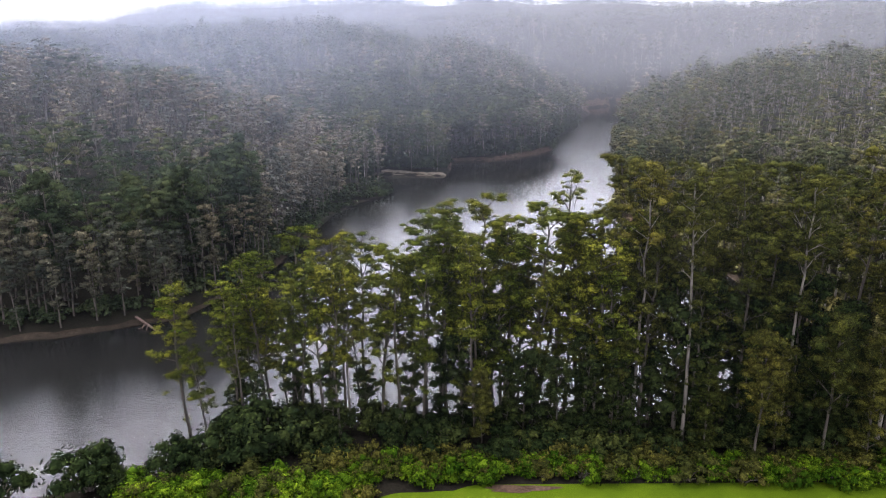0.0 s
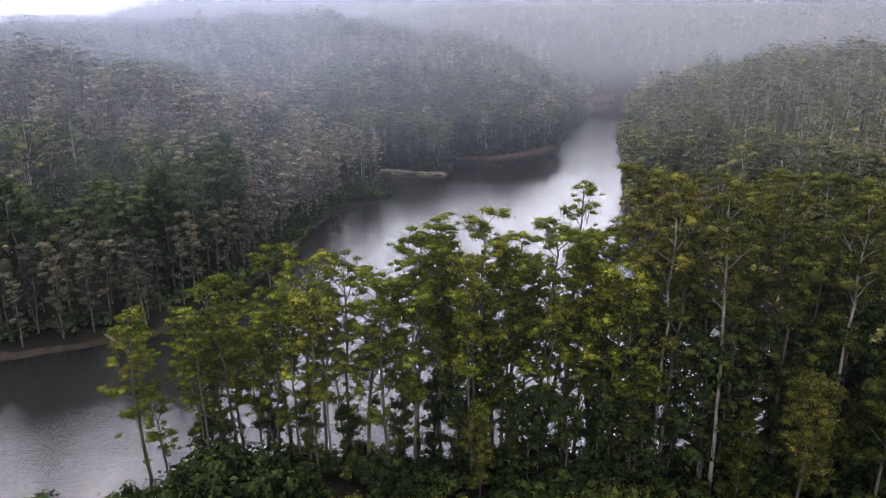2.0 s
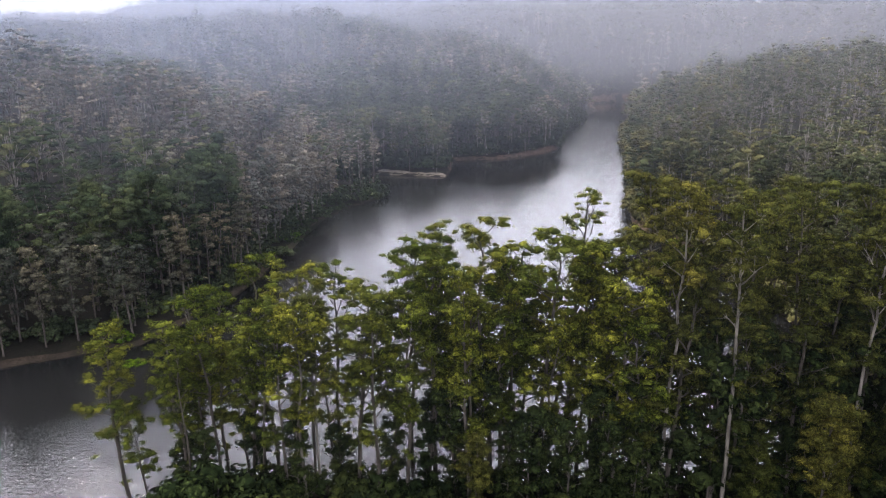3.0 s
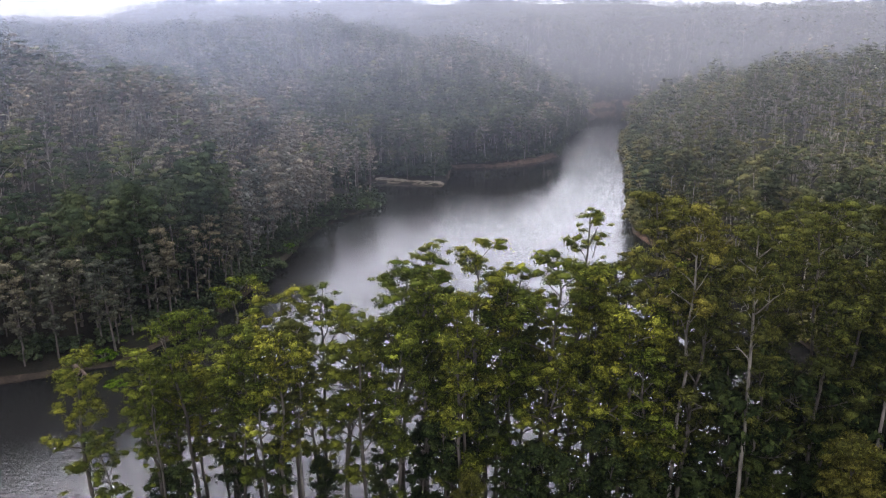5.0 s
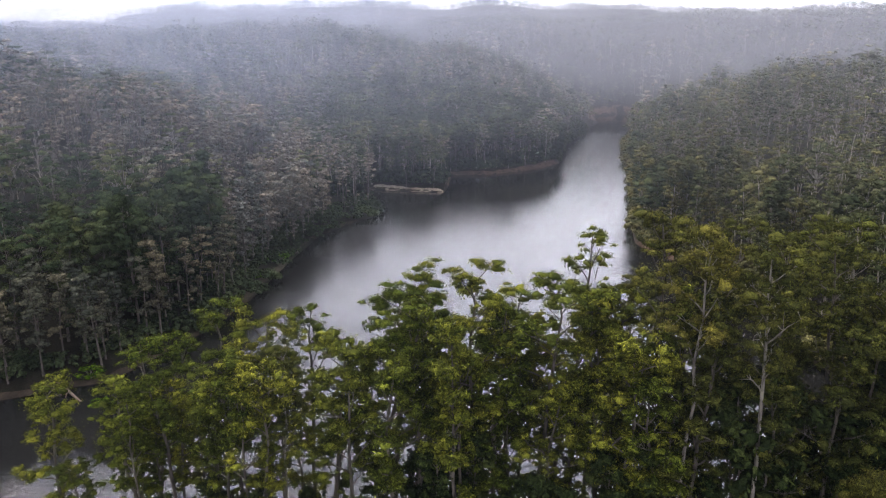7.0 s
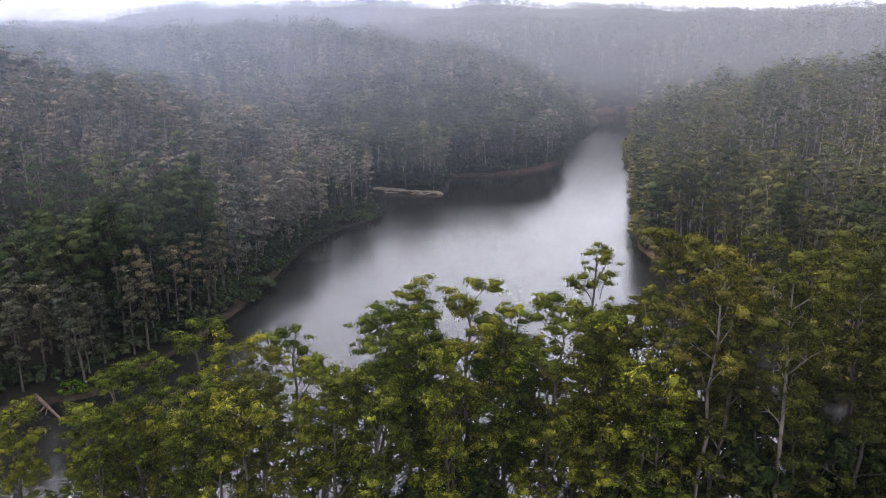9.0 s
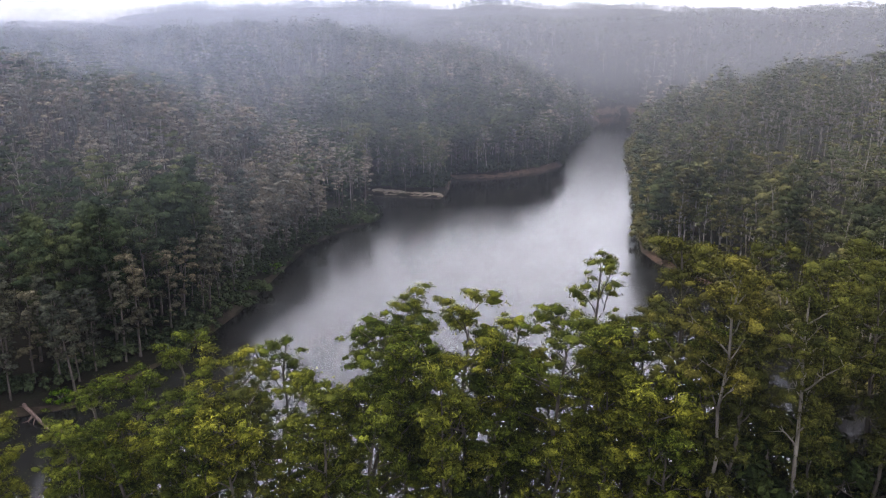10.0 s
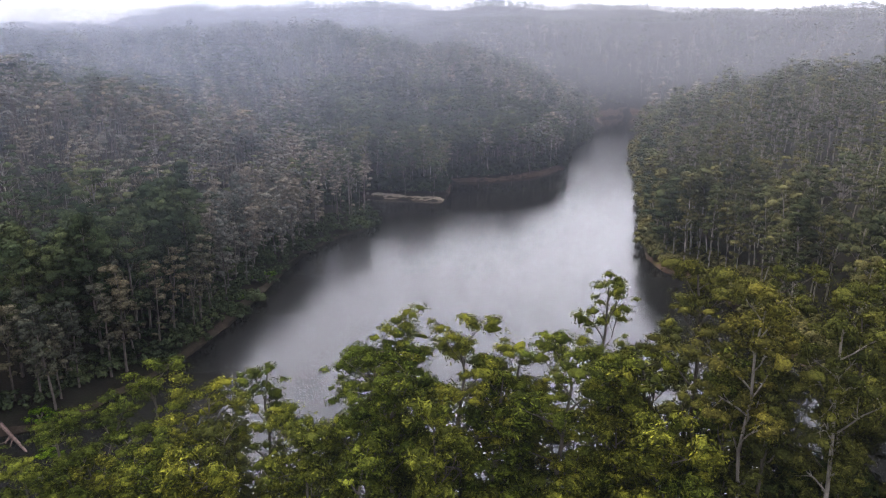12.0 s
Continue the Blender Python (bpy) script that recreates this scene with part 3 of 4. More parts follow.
# the row on the near bank, from the left end to the middle: x, y, height, shape
for n, (x, y, h, s) in enumerate([(-35.5, 86, 24, 4), (-32, 96, 25, 2), (-29, 87, 24, 6), (-25.5, 89, 27, 1), (-21.5, 88, 23, 4), (-19, 91, 29.5, 3), (-16, 88, 28, 5),
                                  (-8.5, 86, 27, 0), (-5.5, 90, 29.5, 2), (-2.5, 93, 31, 0), (0.5, 88, 30.5, 5), (3.5, 92, 31, 2), (7, 88.5, 33, 3), (9.5, 92, 31, 6), (12.5, 89, 33, 0), (14, 94, 31.5, 2),
                                  (19, 88, 31, 4), (22, 93, 32, 6)]):
    GUM.plant(s, x, y, h, 47 * n, 1.22)
for n, (x, y, h, s) in enumerate([(-12, 93, 29.5, 1), (16.5, 91, 37, 0), (-27.5, 85, 21, 1), (4.5, 86, 25, 1), (-14, 88, 25, 1)]):
    OPEN_GUM.plant(s, x, y, h, 71 * n)
GUM_FILL = Kind("eucalyptus_tree", "tree", "slender gum tree with bright green crown inside the row", "gum trees on the near bank",
                [shape(21 + k, 28, 4.4, 0.34, 13, 66, size=0.95, leaf=(0.46, 0.14), low=3) for k in range(4)], GUM_LEAF, BARK)
OLIVE_FILL = Kind("eucalyptus_tree", "tree", "slender olive gum tree inside the row", "gum trees on the near bank",
                  [shape(26 + k, 30, 4.4, 0.34, 13, 66, size=0.95, leaf=(0.46, 0.14), low=3) for k in range(4)], GUM_LEAF_OLIVE, BARK)
# slighter trees that fill the row
rng = np.random.default_rng(77)
for n, x in enumerate(np.concatenate([np.arange(-33, 2, 2.7), np.arange(2, 25, 1.9)])):
    top = np.interp(x, (-35, -25, -12, 7, 16, 26), (22, 24, 26, 29, 30, 32)) - rng.uniform(0.5, 9)
    GUM_FILL.plant(n * 3, x + rng.uniform(-0.8, 0.8), rng.uniform(83, 92), top, rng.uniform(0, 360), 1.05)
TALL_GUM = Kind("eucalyptus_tree", "tree", "very tall gum tree with a straight bare white trunk", "gum trees on the near bank",
                [shape(45, 36, 4.2, 0.6, 13, 96, stem=0.2, lean=0.008), shape(46, 37, 4.4, 0.64, 12, 96, stem=0.19, lean=0.008)], GUM_LEAF_OLIVE, BARK_WHITE)
for n, (x, y, h, s) in enumerate([(31.5, 80.5, 36, 0), (25.6, 83.5, 38, 1), (44.5, 81, 36, 1), (56, 78.5, 37, 0), (9.5, 96, 30, 1), (-13, 86, 26, 0)]):
    TALL_GUM.plant(s, x, y, h, 97 * n)
# and on to the right
for n, (x, y, h, s) in enumerate([(26, 88, 39, 0), (29.5, 92, 38, 1), (33, 85, 36, 2), (36.5, 90, 37, 0), (40.5, 86, 36, 1), (44, 91, 38, 2), (48, 86, 38, 0), (51.5, 90, 37, 1),
                                  (55, 86, 39, 2), (59, 96, 38, 0), (63, 87, 40, 1), (67, 83, 39, 2), (72, 85, 39, 0), (24, 96, 33, 2), (46, 82, 34, 1), (57, 79, 35, 2)]):
    OLIVE_GUM.plant(s, x, y, h, 61 * n + 20)
for n, x in enumerate(np.arange(24, 80, 2.5)):
    OLIVE_FILL.plant(n, x + rng.uniform(-0.9, 0.9), rng.uniform(82, 92), rng.uniform(18, 32), rng.uniform(0, 360), 1.05)
for n, (x, y, h, s) in enumerate([(5, 80, 11, 0), (33, 77, 12.5, 0), (38.5, 75, 18, 1), (47.5, 76, 20, 1), (52.5, 75, 17, 0), (43, 79, 14, 0)]):
    YOUNG_GUM.plant(s, x, y, h, 83 * n)

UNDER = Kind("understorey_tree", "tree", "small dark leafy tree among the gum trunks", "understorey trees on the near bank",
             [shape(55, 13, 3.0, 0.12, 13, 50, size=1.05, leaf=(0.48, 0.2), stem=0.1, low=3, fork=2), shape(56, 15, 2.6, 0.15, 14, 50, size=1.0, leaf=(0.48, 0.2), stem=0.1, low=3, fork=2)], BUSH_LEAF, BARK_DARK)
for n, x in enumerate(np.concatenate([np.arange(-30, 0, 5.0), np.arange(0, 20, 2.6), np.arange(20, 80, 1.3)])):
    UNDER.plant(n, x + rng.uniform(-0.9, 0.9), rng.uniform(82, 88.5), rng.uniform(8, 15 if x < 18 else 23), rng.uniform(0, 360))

# ---------------------------------------------------------------- the forests across the water
BANK_GUM = Kind("eucalyptus_tree", "tree", "slender gum tree with olive green crown in the waterside forest", "forest trees on the far banks",
                [shape(60 + k, 27, 4.3, 0.34 + 0.03 * k, 11, 30, size=1.3, leaf=(0.58, 0.26), fork=2, sides=4, low=3) for k in range(5)], BANK_LEAF, BARK_PALE)
HILL_GUM = Kind("eucalyptus_tree", "tree", "slender gum tree with dull grey green crown on the hillside", "forest trees on the far banks",
                [shape(65 + k, 26, 3.2, 0.35, 9, 30, size=1.2, leaf=(0.6, 0.3), fork=2, sides=4, low=3) for k in range(4)], HILL_LEAF, BARK_PALE)
DARK_TREE = Kind("forest_tree", "tree", "dark green broad tree in the hillside forest", "forest trees on the far banks",
                 [shape(70 + k, 24, 4.4, 0.25, 11, 54, size=1.5, leaf=(0.56, 0.28), fork=2, sides=4, low=6) for k in range(4)], DARK_LEAF, BARK_DARK)
GREY_TREE = Kind("forest_tree", "tree", "thin grey brown tree with sparse crown on the hillside", "forest trees on the far banks",
                 [shape(80 + k, 22, 2.8, 0.3, 9, 32, size=1.15, leaf=(0.55, 0.27), fork=2, sides=4, low=3) for k in range(5)], FRONT_LEAF, BARK_DARK)
POINT_TREE = Kind("forest_tree", "tree", "pale grey brown thin tree near the wooded point", "forest trees on the far banks",
                  [shape(85 + k, 22, 3.0, 0.3, 9, 32, size=1.2, leaf=(0.55, 0.27), fork=2, sides=4, low=3) for k in range(4)], GREY_LEAF, BARK_DARK)


def scatter(seed, box, step, inside):
    """Places on a shaken grid, kept where inside() holds."""
    rng = np.random.default_rng(seed)
    gx, gy = np.meshgrid(np.arange(box[0], box[1], step), np.arange(box[2], box[3], step))
    x, y = gx.ravel() + rng.uniform(-0.45, 0.45, gx.size) * step, gy.ravel() + rng.uniform(-0.45, 0.45, gx.size) * step
    keep = inside(x, y, from_water(x, y))
    return x[keep], y[keep], rng


def left_front(x, y, d):
    return (d > 1.8) & (d < 21) & (x < -22) & (y > 100) & (y < 250) & (x > -122)


def right_front(x, y, d):
    return (d > 2.4) & (d < 32) & (x > 55) & (y > 92) & (y < 290)


def old_grove(x, y):
    """The dark stand of broad trees on the left slope."""
    return ((x + 78) / 30) ** 2 + ((y - 168) / 34) ** 2 < 1 + 0.5 * lumps(x * 4, y * 4)


x, y, rng = scatter(5, (-125, -20, 95, 260), 4.4, left_front)
for n in range(len(x)):
    lump = lumps(x[n] * 3, y[n] * 3)
    if old_grove(x[n], y[n]) and n % 3:
        DARK_TREE.plant(n, x[n], y[n], rng.uniform(19, 28), rng.uniform(0, 360))
    elif lump > 0.3:
        HILL_GUM.plant(n, x[n], y[n], rng.uniform(14, 20), rng.uniform(0, 360))
    else:
        (POINT_TREE if y[n] > 180 + 12 * lump else GREY_TREE).plant(n, x[n], y[n], rng.uniform(13, 20), rng.uniform(0, 360))
x, y, rng = scatter(6, (55, 130, 92, 310), 6.6, right_front)
for n in range(len(x)):
    BANK_GUM.plant(n, x[n], y[n], rng.uniform(15, 28) - 5 * smooth(200, 260, y[n]), rng.uniform(0, 360), 1.0)
# taller trees that lean out over the water round the point
for n, (x, y) in enumerate([(62.5, 219), (62, 224), (62.5, 228), (63.5, 232), (64, 237), (65.5, 241), (66, 246), (67.5, 251), (68.5, 256), (70, 262), (71, 268), (73, 275), (74.5, 282), (76.5, 290), (78, 298), (80.5, 307), (82.5, 316), (84.5, 326), (67, 222), (68.5, 229), (70, 236), (66, 216), (72, 244), (71, 225)]):
    (DARK_TREE if n % 3 == 1 else BANK_GUM).plant(n, x + 3.2, y, 17 + 7 * ((n * 0.618) % 1), 101 * n, 1.3)


def sunken(x, y):
    """Whether a hill in front covers the place, for someone high over the lawn."""
    eye, far = np.array([2.0, 20.0, 51.0]), np.hypot(x - 2, y - 20)
    own, most = (ground_z(x, y) + 24 - eye[2]) / far, np.full(len(x), -9.0)
    for s in np.linspace(0.35, 0.96, 15):
        most = np.maximum(most, (ground_z(eye[0] + s * (x - eye[0]), eye[1] + s * (y - eye[1])) + 9 - eye[2]) / (s * far))
    return own < most


def woods(name, label, places, shapes, leaf, bark, rng, tall, wide, until=0):
    """A wood too far off to count: whole trees joined into one mesh of stems and one of leaves."""
    rest = rng.random(len(places[0])) < np.where(sunken(*places), 0.35, 1.0)
    places = places[0][rest], places[1][rest]
    packs = [(*a.arrays(), *b.arrays(), b.facing()) for a, b in (gum_tree(**s) for s in shapes)]
    fine = [dict(s, per_puff=int(s["per_puff"] * 1.6), leaf=(s["leaf"][0] * 0.75, s["leaf"][1] * 0.75)) for s in shapes if until]
    fine = [(*a.arrays(), *b.arrays(), b.facing()) for a, b in (gum_tree(**s) for s in fine)]
    stems, crowns, own = Geo(), Geo(), []
    z = ground_z(*places)
    for n, (x, y) in enumerate(zip(*places)):
        k = rng.integers(len(packs))
        size, turn = rng.uniform(*tall) * (1 + 0.16 * lumps(x * 3.5 + 5, y * 3.5)) / shapes[k]["height"], rng.uniform(0, 6.28)
        c, s = math.cos(turn) * size * wide, math.sin(turn) * size * wide
        spin = np.array([[c, s, 0], [-s, c, 0], [0, 0, size]])
        sv, sf, cv, cf, facing = (fine if y < until + 120 * (x > -60) and abs(x) < 0.62 * y + 10 else packs)[k]
        flat = np.array([[math.cos(turn), math.sin(turn), 0], [-math.sin(turn), math.cos(turn), 0], [0, 0, 1]])
        stems.add(sv @ spin + [x, y, z[n] - 0.2 - 5.5 * (y > 880)], sf)
        crowns.add(cv @ spin + [x, y, z[n] - 0.2 - 5.5 * (y > 880)], cf, facing @ flat)
        own.append(np.full(len(cv), rng.random()))
    wood = tagged(new(name), label, "forest", kind="stuff")
    tagged(part("trunks", stems, bark, wood), kind="stuff")
    foliage = tagged(part("foliage", crowns, leaf, wood), kind="stuff")
    foliage.data.attributes.new("tree", "FLOAT", "POINT").data.foreach_set("value", np.concatenate(own).astype(np.float32))


def low_shape(seed, height, spread, first, limbs, per_puff, size, leaf, low=4):
    return shape(seed, height, spread, first, limbs, per_puff, size=size, leaf=leaf, sides=3, stem=0.12, plain=True, low=low)


GREY_LOW = [low_shape(100 + k, 23, 1.7 + 0.3 * k, 0.38, 9, 5, 1.25, (0.7, 0.4), 2) for k in range(6)]
GREEN_LOW = [low_shape(110 + k, 26, 2.8 + 0.45 * k, 0.46, 14, 5, 1.45, (0.75, 0.42), 2) for k in range(6)]
RIGHT_LOW = [low_shape(140 + k, 26, 3.2 + 0.5 * k, 0.4, 16, 6, 1.45, (0.7, 0.38), 2) for k in range(6)]
DARK_LOW = [low_shape(120 + k, 24, 3.8 + 0.3 * k, 0.26, 16, 7, 1.6, (0.7, 0.42), 3) for k in range(5)]
FAR_TALL = [shape(150 + k, 26, 3.6, 0.6, 5, 2, size=2.3, leaf=(1.1, 0.7), sides=3, stem=0.3, plain=True) for k in range(5)]
FAR_LOW = [low_shape(130 + k, 24, 3.9, 0.45, 6, 2, 2.3, (1.2, 0.8), 2) for k in range(5)]


def in_view(x, y, spare=12):
    return np.abs(x - 3) < 0.7 * np.maximum(y, 0) + spare


def mid_left(x, y, d):
    return (d > 2) & in_view(x, y) & (y > 95) & (x < 40 + 0.2 * (y - 200)) & ~left_front(x, y, d)


def mid_right(x, y, d):
    return (d > 3.5) & in_view(x, y) & (y > 80) & (x > 40 + 0.2 * (y - 200)) & ~right_front(x, y, d) & ((y > 100) | (x > 80))


x, y, rng = scatter(7, (-330, 120, 95, 430), 6.0, mid_left)
slope_x, slope_y, _ = scatter(27, (-480, 130, 430, 660), 7.4, mid_left)
x, y = np.r_[x, slope_x], np.r_[y, slope_y]
cape = (y > 285) & (y < 450) & (x > -70)
more_x, more_y, _ = scatter(17, (-70, 110, 285, 450), 6.4, mid_left)
cape, x, y = np.r_[cape, more_x < 999], np.r_[x, more_x], np.r_[y, more_y]
pick = lumps(x * 2.2 + 9, y * 2.2) + rng.normal(0, 0.35, len(x)) + 1.0 * (old_grove(x, y)) - 0.45 * smooth(330, 230, y) + 0.5 * cape
for name, label, cut, shapes, leaf, bark in (("grey_woodland", "grey brown thin forest on the misty hillside", pick < -0.05, GREY_LOW, GREY_LEAF, BARK_DARK),
                                             ("green_woodland", "olive green gum forest on the misty hillside", (pick >= -0.05) & (pick < 0.5), GREEN_LOW, HILL_LEAF, BARK_PALE),
                                             ("dark_woodland", "dark green forest on the misty hillside", pick >= 0.5, DARK_LOW, DARK_LEAF, BARK_DARK)):
    woods(name, label, (x[cut], y[cut]), shapes, leaf, bark, rng, (12, 26), 1.25, 240)
x, y, rng = scatter(8, (50, 270, 80, 500), 7.8, mid_right)
woods("right_woodland", "dense olive green gum forest on the sloping bank", (x, y), RIGHT_LOW, BANK_LEAF, BARK_PALE, rng, (12, 28), 1.25, 240)
x, y, rng = scatter(9, (-800, 800, 500, 1150), 11.5, lambda x, y, d: (d > 2) & in_view(x, y, 5) & ((y > 660) | (x > 40 + 0.2 * (y - 200))))
crest_x, crest_y, _ = scatter(29, (-900, 900, 1255, 1350), 12.0, lambda x, y, d: in_view(x, y, 5))
top_x, top_y, _ = scatter(39, (-780, 800, 880, 1345), 8.0, lambda x, y, d: in_view(x, y, 5) & (ground_z(x, y) > ground_z(x, y + 28)) & (ground_z(x, y) > ground_z(x, y - 28)))
x, y = np.r_[x, crest_x, top_x], np.r_[y, crest_y, top_y]
pale = lumps(x * 1.6 + 30, y * 1.6) + rng.normal(0, 0.4, len(x)) > 0.45
woods("far_woodland", "distant dark hill forest fading into the mist", (x[~pale], y[~pale]), FAR_LOW, HILL_LEAF, BARK_DARK, rng, (11, 18), 1.5)
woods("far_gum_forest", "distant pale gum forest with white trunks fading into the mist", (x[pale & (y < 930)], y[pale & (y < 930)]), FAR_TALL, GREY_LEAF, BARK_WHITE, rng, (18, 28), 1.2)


# ---------------------------------------------------------------- bushes between the lawn and the trees
def bush_mesh(seed, wide, tall, clumps, per_puff, leaf):
    rng = np.random.default_rng(seed)
    stems, foliage = Geo(), Geo()
    for k in range(clumps):
        turn, out, up = rng.uniform(0, 6.28), math.sqrt(rng.random()) * wide, rng.random()
        e = np.array([math.cos(turn) * out, math.sin(turn) * out, tall * (0.3 + 0.65 * up * (1 - 0.6 * (out / wide) ** 2))])
        tube(stems, np.array([[0, 0, -0.3], e * [0.4, 0.4, 0.5], e]), [0.07, 0.05, 0.02], 4)
        w = 0.42 * wide * rng.uniform(0.6, 1.1) + 0.15
        puff(foliage, rng, e, w, w * 0.75, per_puff, *leaf)
    return stems, foliage


def bushes(name, category, label, group, places, shapes, leaf, rng):
    made = []
    for n, (x, y, s) in enumerate(places):
        k = n % len(shapes)
        m = pose(x, y, float(ground_z(x, y)), 0, 0, rng.uniform(0, 360)) @ Matrix.Diagonal((s, s, s, 1))
        if n < len(shapes):
            stems, foliage = bush_mesh(**shapes[k])
            ob = tagged(new(name), label, category, group)
            part("stem", stems, BARK_DARK, ob)
            part("foliage", foliage, leaf, ob)
            ob.matrix_basis = m
            made.append(ob)
        else:
            planted(made[k], m)


rng = np.random.default_rng(21)
spots = [(x + rng.uniform(-0.8, 0.8), (72.4 if x > -11 else 68.4) + rng.uniform(-0.5, 2.8 if x > -11 else 4.5) - 0.035 * max(x - 20, 0), rng.uniform(0.7, 1.75)) for x in np.concatenate([np.arange(-37, -10, 0.42), np.arange(-11, 60, 0.75)])]
spots += [(x + rng.uniform(-0.7, 0.7), rng.uniform(66, 71.5), rng.uniform(0.6, 1.2)) for x in np.arange(-14, -8.5, 0.35)]
bushes("shrub", "shrub", "leafy bright green shrub at the edge of the lawn", "shrubs along the lawn", spots[::2] + spots[1::4],
       [dict(seed=s, wide=1.25, tall=1.6, clumps=13, per_puff=40, leaf=(0.26, 0.12)) for s in (201, 202, 203, 204)], SHRUB_LEAF, rng)
bushes("shrub", "shrub", "dull green shrub at the edge of the lawn", "shrubs along the lawn", spots[3::4],
       [dict(seed=s, wide=1.3, tall=1.9, clumps=13, per_puff=40, leaf=(0.3, 0.13)) for s in (205, 206)], GUM_LEAF_OLIVE, rng)
spots = [(x + rng.uniform(-0.8, 0.8), rng.uniform(73.6, 76.5) - 0.035 * max(x - 20, 0), rng.uniform(0.8, 1.5)) for x in np.arange(-16, 60, 1.1)]
bushes("shrub", "shrub", "dull green leafy shrub between the lawn and the trees", "shrubs along the lawn", spots,
       [dict(seed=s, wide=1.4, tall=1.9, clumps=13, per_puff=40, leaf=(0.3, 0.14)) for s in (207, 208)], GUM_LEAF_OLIVE, rng)
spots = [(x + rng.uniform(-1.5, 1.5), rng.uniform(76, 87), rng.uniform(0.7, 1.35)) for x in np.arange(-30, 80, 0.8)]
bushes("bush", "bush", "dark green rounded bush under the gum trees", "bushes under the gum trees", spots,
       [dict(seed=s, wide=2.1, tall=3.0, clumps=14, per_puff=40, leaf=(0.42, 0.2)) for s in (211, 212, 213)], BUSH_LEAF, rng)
spots = [(-23, 79, 2.2), (-33.2, 75, 1.5), (-42.6, 71.6, 1.85), (-39, 71.4, 1.0), (-51.5, 69, 1.5), (-55, 68.2, 1.2), (-27.2, 77.4, 1.9), (-19, 79.5, 1.8), (-30, 74.6, 1.0)]
bushes("round_tree", "tree", "small round dark green tree by the water", "round trees by the water", spots,
       [dict(seed=s, wide=2.0, tall=3.4, clumps=24, per_puff=56, leaf=(0.36, 0.19)) for s in (221, 222)], BUSH_LEAF, rng)


def undergrowth(name, label, places, leaf, seed, tall):
    """Low scrub along a bank: many small bushes in one mesh."""
    rng = np.random.default_rng(seed)
    made = [bush_mesh(seed + k, 1.8, 2.2, 7, 12, (0.8, 0.45))[1] for k in range(5)]
    shapes = [(*m.arrays(), m.facing()) for m in made]
    foliage = Geo()
    z = ground_z(*places)
    for n, (x, y) in enumerate(zip(*places)):
        v, f, facing = shapes[rng.integers(5)]
        turn, size = rng.uniform(0, 6.28), rng.uniform(*tall)
        c, s = math.cos(turn) * size, math.sin(turn) * size
        foliage.add(v @ np.array([[c, s, 0], [-s, c, 0], [0, 0, size]]) + [x, y, z[n] - 0.2], f, facing @ np.array([[c, s, 0], [-s, c, 0], [0, 0, size]]) / size)
    tagged(part(name, foliage, leaf), label, "undergrowth", kind="stuff")


x, y, rng = scatter(31, (-125, 170, 100, 640), 2.9, lambda x, y, d: (d > -0.2) & (d < 11) & (x < 40 + 0.2 * (y - 200)) & ~((y > 306) & (y < 412) & (x > -32) & (d < 3.4)) & ~((y < 150) & (d < 4.5)))
undergrowth("left_undergrowth", "dark grey green scrub under the forest along the shore", (x, y), DARK_LEAF, 300, (0.7, 1.6))
x, y, rng = scatter(33, (-45, 110, 285, 470), 3.8, lambda x, y, d: (d > 3.2) & (d < 15) & (x < 40 + 0.2 * (y - 200)))
undergrowth("cape_undergrowth", "dark green scrub and saplings under the trees of the cape", (x, y), DARK_LEAF, 340, (1.6, 3.4))
x, y, rng = scatter(32, (55, 230, 92, 640), 2.9, lambda x, y, d: (d > 0.6) & (d < 11) & (x > 40 + 0.2 * (y - 200)) & ~((x < 78) & (y > 206) & (y < 218) & (d < 2.2)))
undergrowth("right_undergrowth", "olive green scrub hanging over the water's edge", (x, y), BANK_LEAF, 320, (0.8, 2.1))
spots = [(-41.5, 203, 1.3), (-43, 199, 0.9), (-43.5, 186, 0.8), (-57, 131, 1.1)]
bushes("shrub", "shrub", "bright green shrub at the water's edge", "shrubs on the far shore", spots,
       [dict(seed=s, wide=1.6, tall=2.0, clumps=12, per_puff=30, leaf=(0.4, 0.2)) for s in (231, 232)], SHRUB_LEAF, rng)


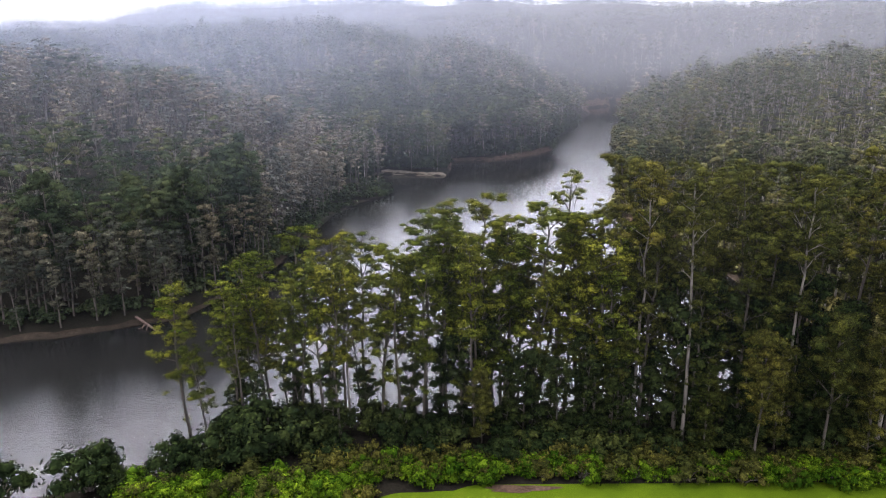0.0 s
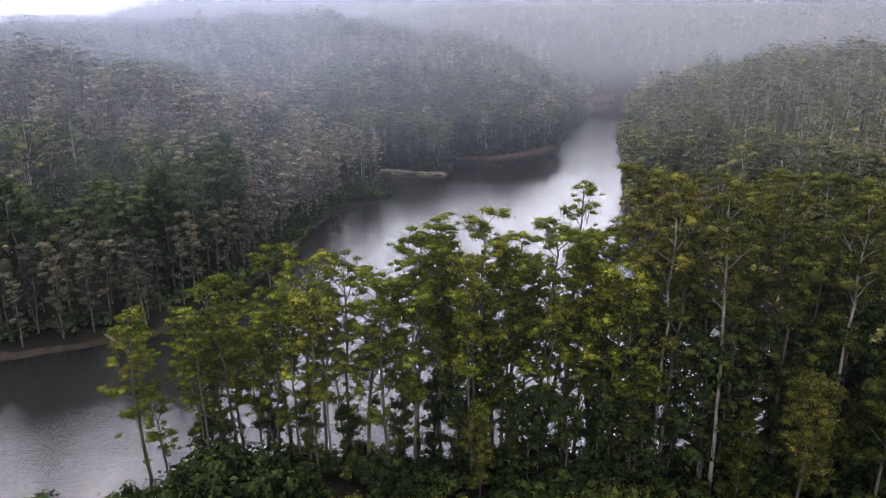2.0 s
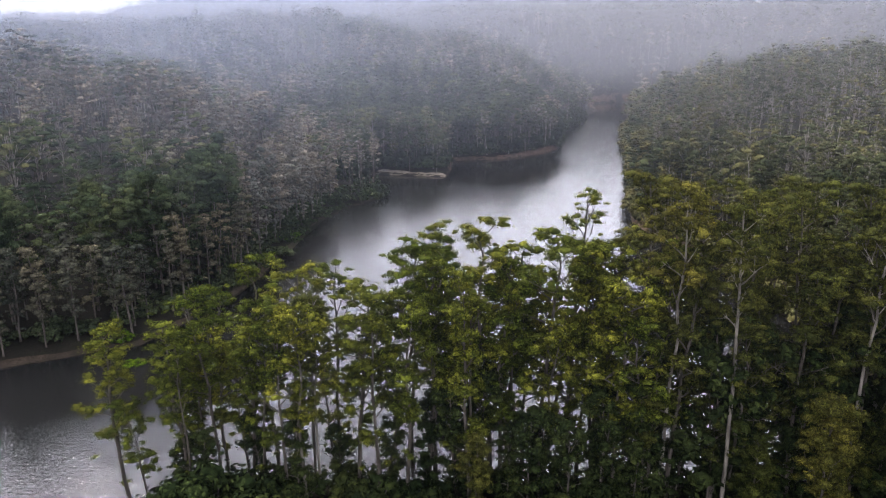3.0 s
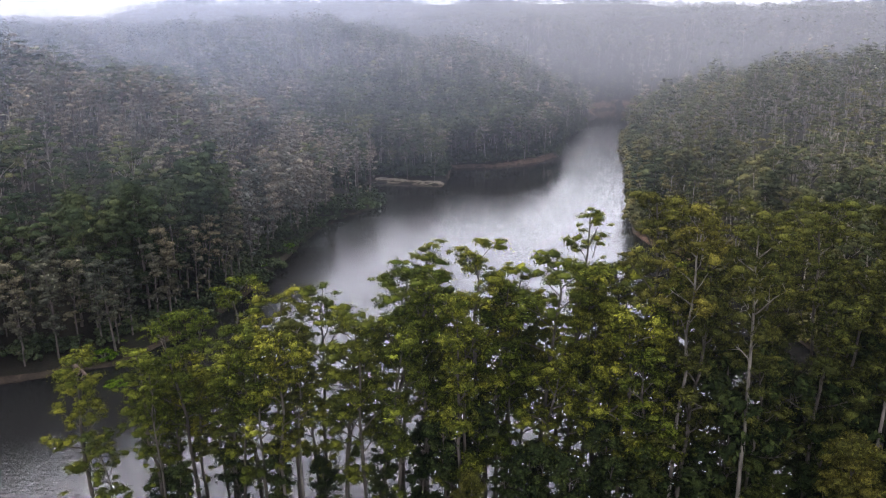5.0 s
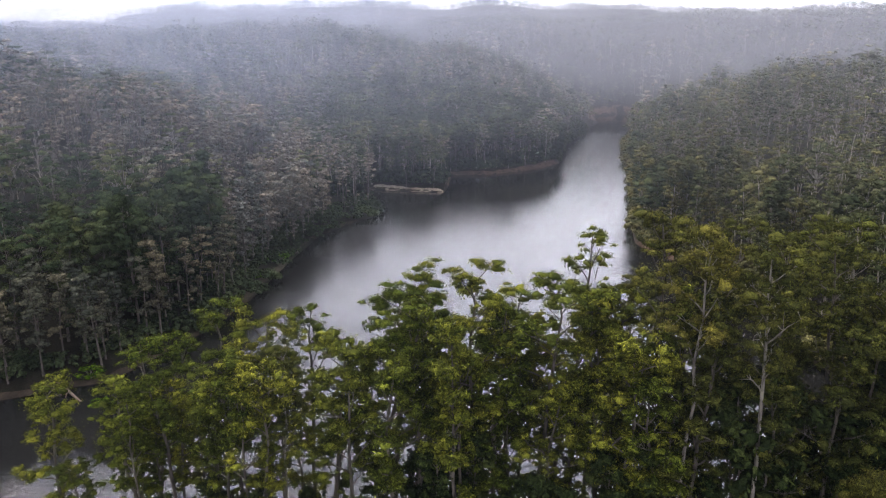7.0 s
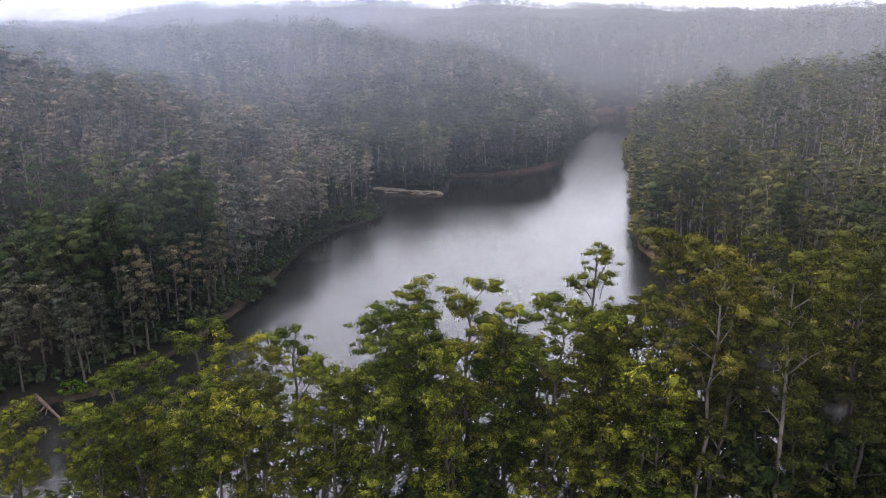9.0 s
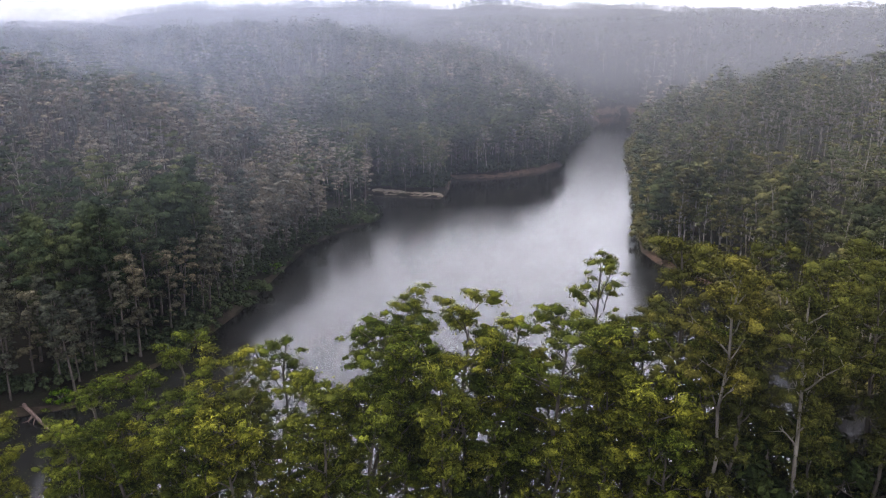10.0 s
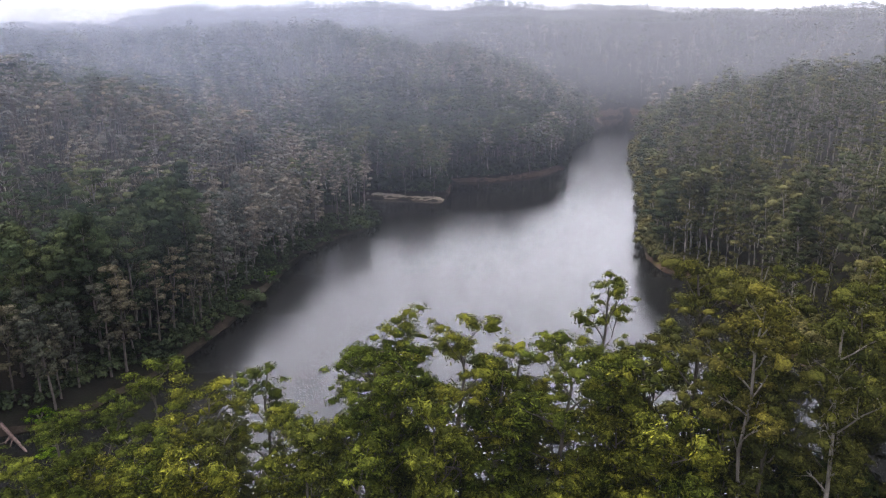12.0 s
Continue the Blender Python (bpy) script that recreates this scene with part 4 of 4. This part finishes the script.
# ---------------------------------------------------------------- the fallen trunk on the left shore and the bare patch in the lawn
rng = np.random.default_rng(41)
log = tagged(new("fallen_trunk"), "bare reddish fallen tree trunk sloping from the bank into the water", "log")
geo = Geo()
tube(geo, np.array([(-61.4, 128.5, 1.5), (-60.4, 127.7, 1.3), (-58.6, 126.4, 0.85), (-56.6, 124.9, 0.35), (-55.2, 123.9, 0.02), (-54.6, 123.4, -0.2)]), [0.3, 0.28, 0.25, 0.2, 0.16, 0.12], 9)
part("trunk", geo, LOG_BARK, log, smooth=True)
for root, tip in (((-58.9, 126.6, 0.9), (-59.2, 125.4, -0.3)), ((-58.2, 126.1, 0.75), (-58.0, 124.7, -0.3)), ((-58.5, 126.3, 0.8), (-59.8, 125.1, 0.25)), ((-60.6, 127.8, 1.3), (-61.0, 126.9, 2.1))):
    geo = Geo()
    mid = (np.array(root) + tip) / 2 + rng.normal(0, 0.15, 3)
    tube(geo, np.array([root, mid, tip]), [0.12, 0.09, 0.04], 6)
    part("branch", geo, LOG_BARK, log, smooth=True)

turn = np.linspace(0, 2 * np.pi, 29)[:-1]
edge = 1 + 0.18 * np.sin(turn * 3 + 1) + 0.1 * np.sin(turn * 7)
rings = [np.c_[9 + 4.2 * r * edge * np.cos(turn), 70.3 + 0.75 * r * edge * np.sin(turn)] for r in (0.02, 0.5, 1.0)]
flat = np.concatenate(rings)
v = np.c_[flat, ground_z(flat[:, 0], flat[:, 1]) + 0.09]
i, j = np.meshgrid(np.arange(2), np.arange(28), indexing="ij")
f = np.stack([i * 28 + j, (i + 1) * 28 + j, (i + 1) * 28 + (j + 1) % 28, i * 28 + (j + 1) % 28], -1).reshape(-1, 4)
tagged(new("bare_patch", mesh_of("bare_patch", v, f, RED_SOIL, True)), "bare brown earth patch worn into the lawn", "soil", kind="structure")

# ---------------------------------------------------------------- the floating mat of plants beside the fallen trunk
rng = np.random.default_rng(43)
mat_of = Geo()
for k in range(26):
    turn, out = rng.uniform(0, 6.28), math.sqrt(rng.random())
    puff(mat_of, rng, (-51.6 + 2.0 * out * math.cos(turn), 123.4 + 1.5 * out * math.sin(turn), 0.12), rng.uniform(0.35, 0.6), 0.3, 26, 0.26, 0.14)
plants = tagged(new("water_plants"), "bright green mat of leafy plants floating by the bank", "plant")
part("foliage", mat_of, SHRUB_LEAF, plants)
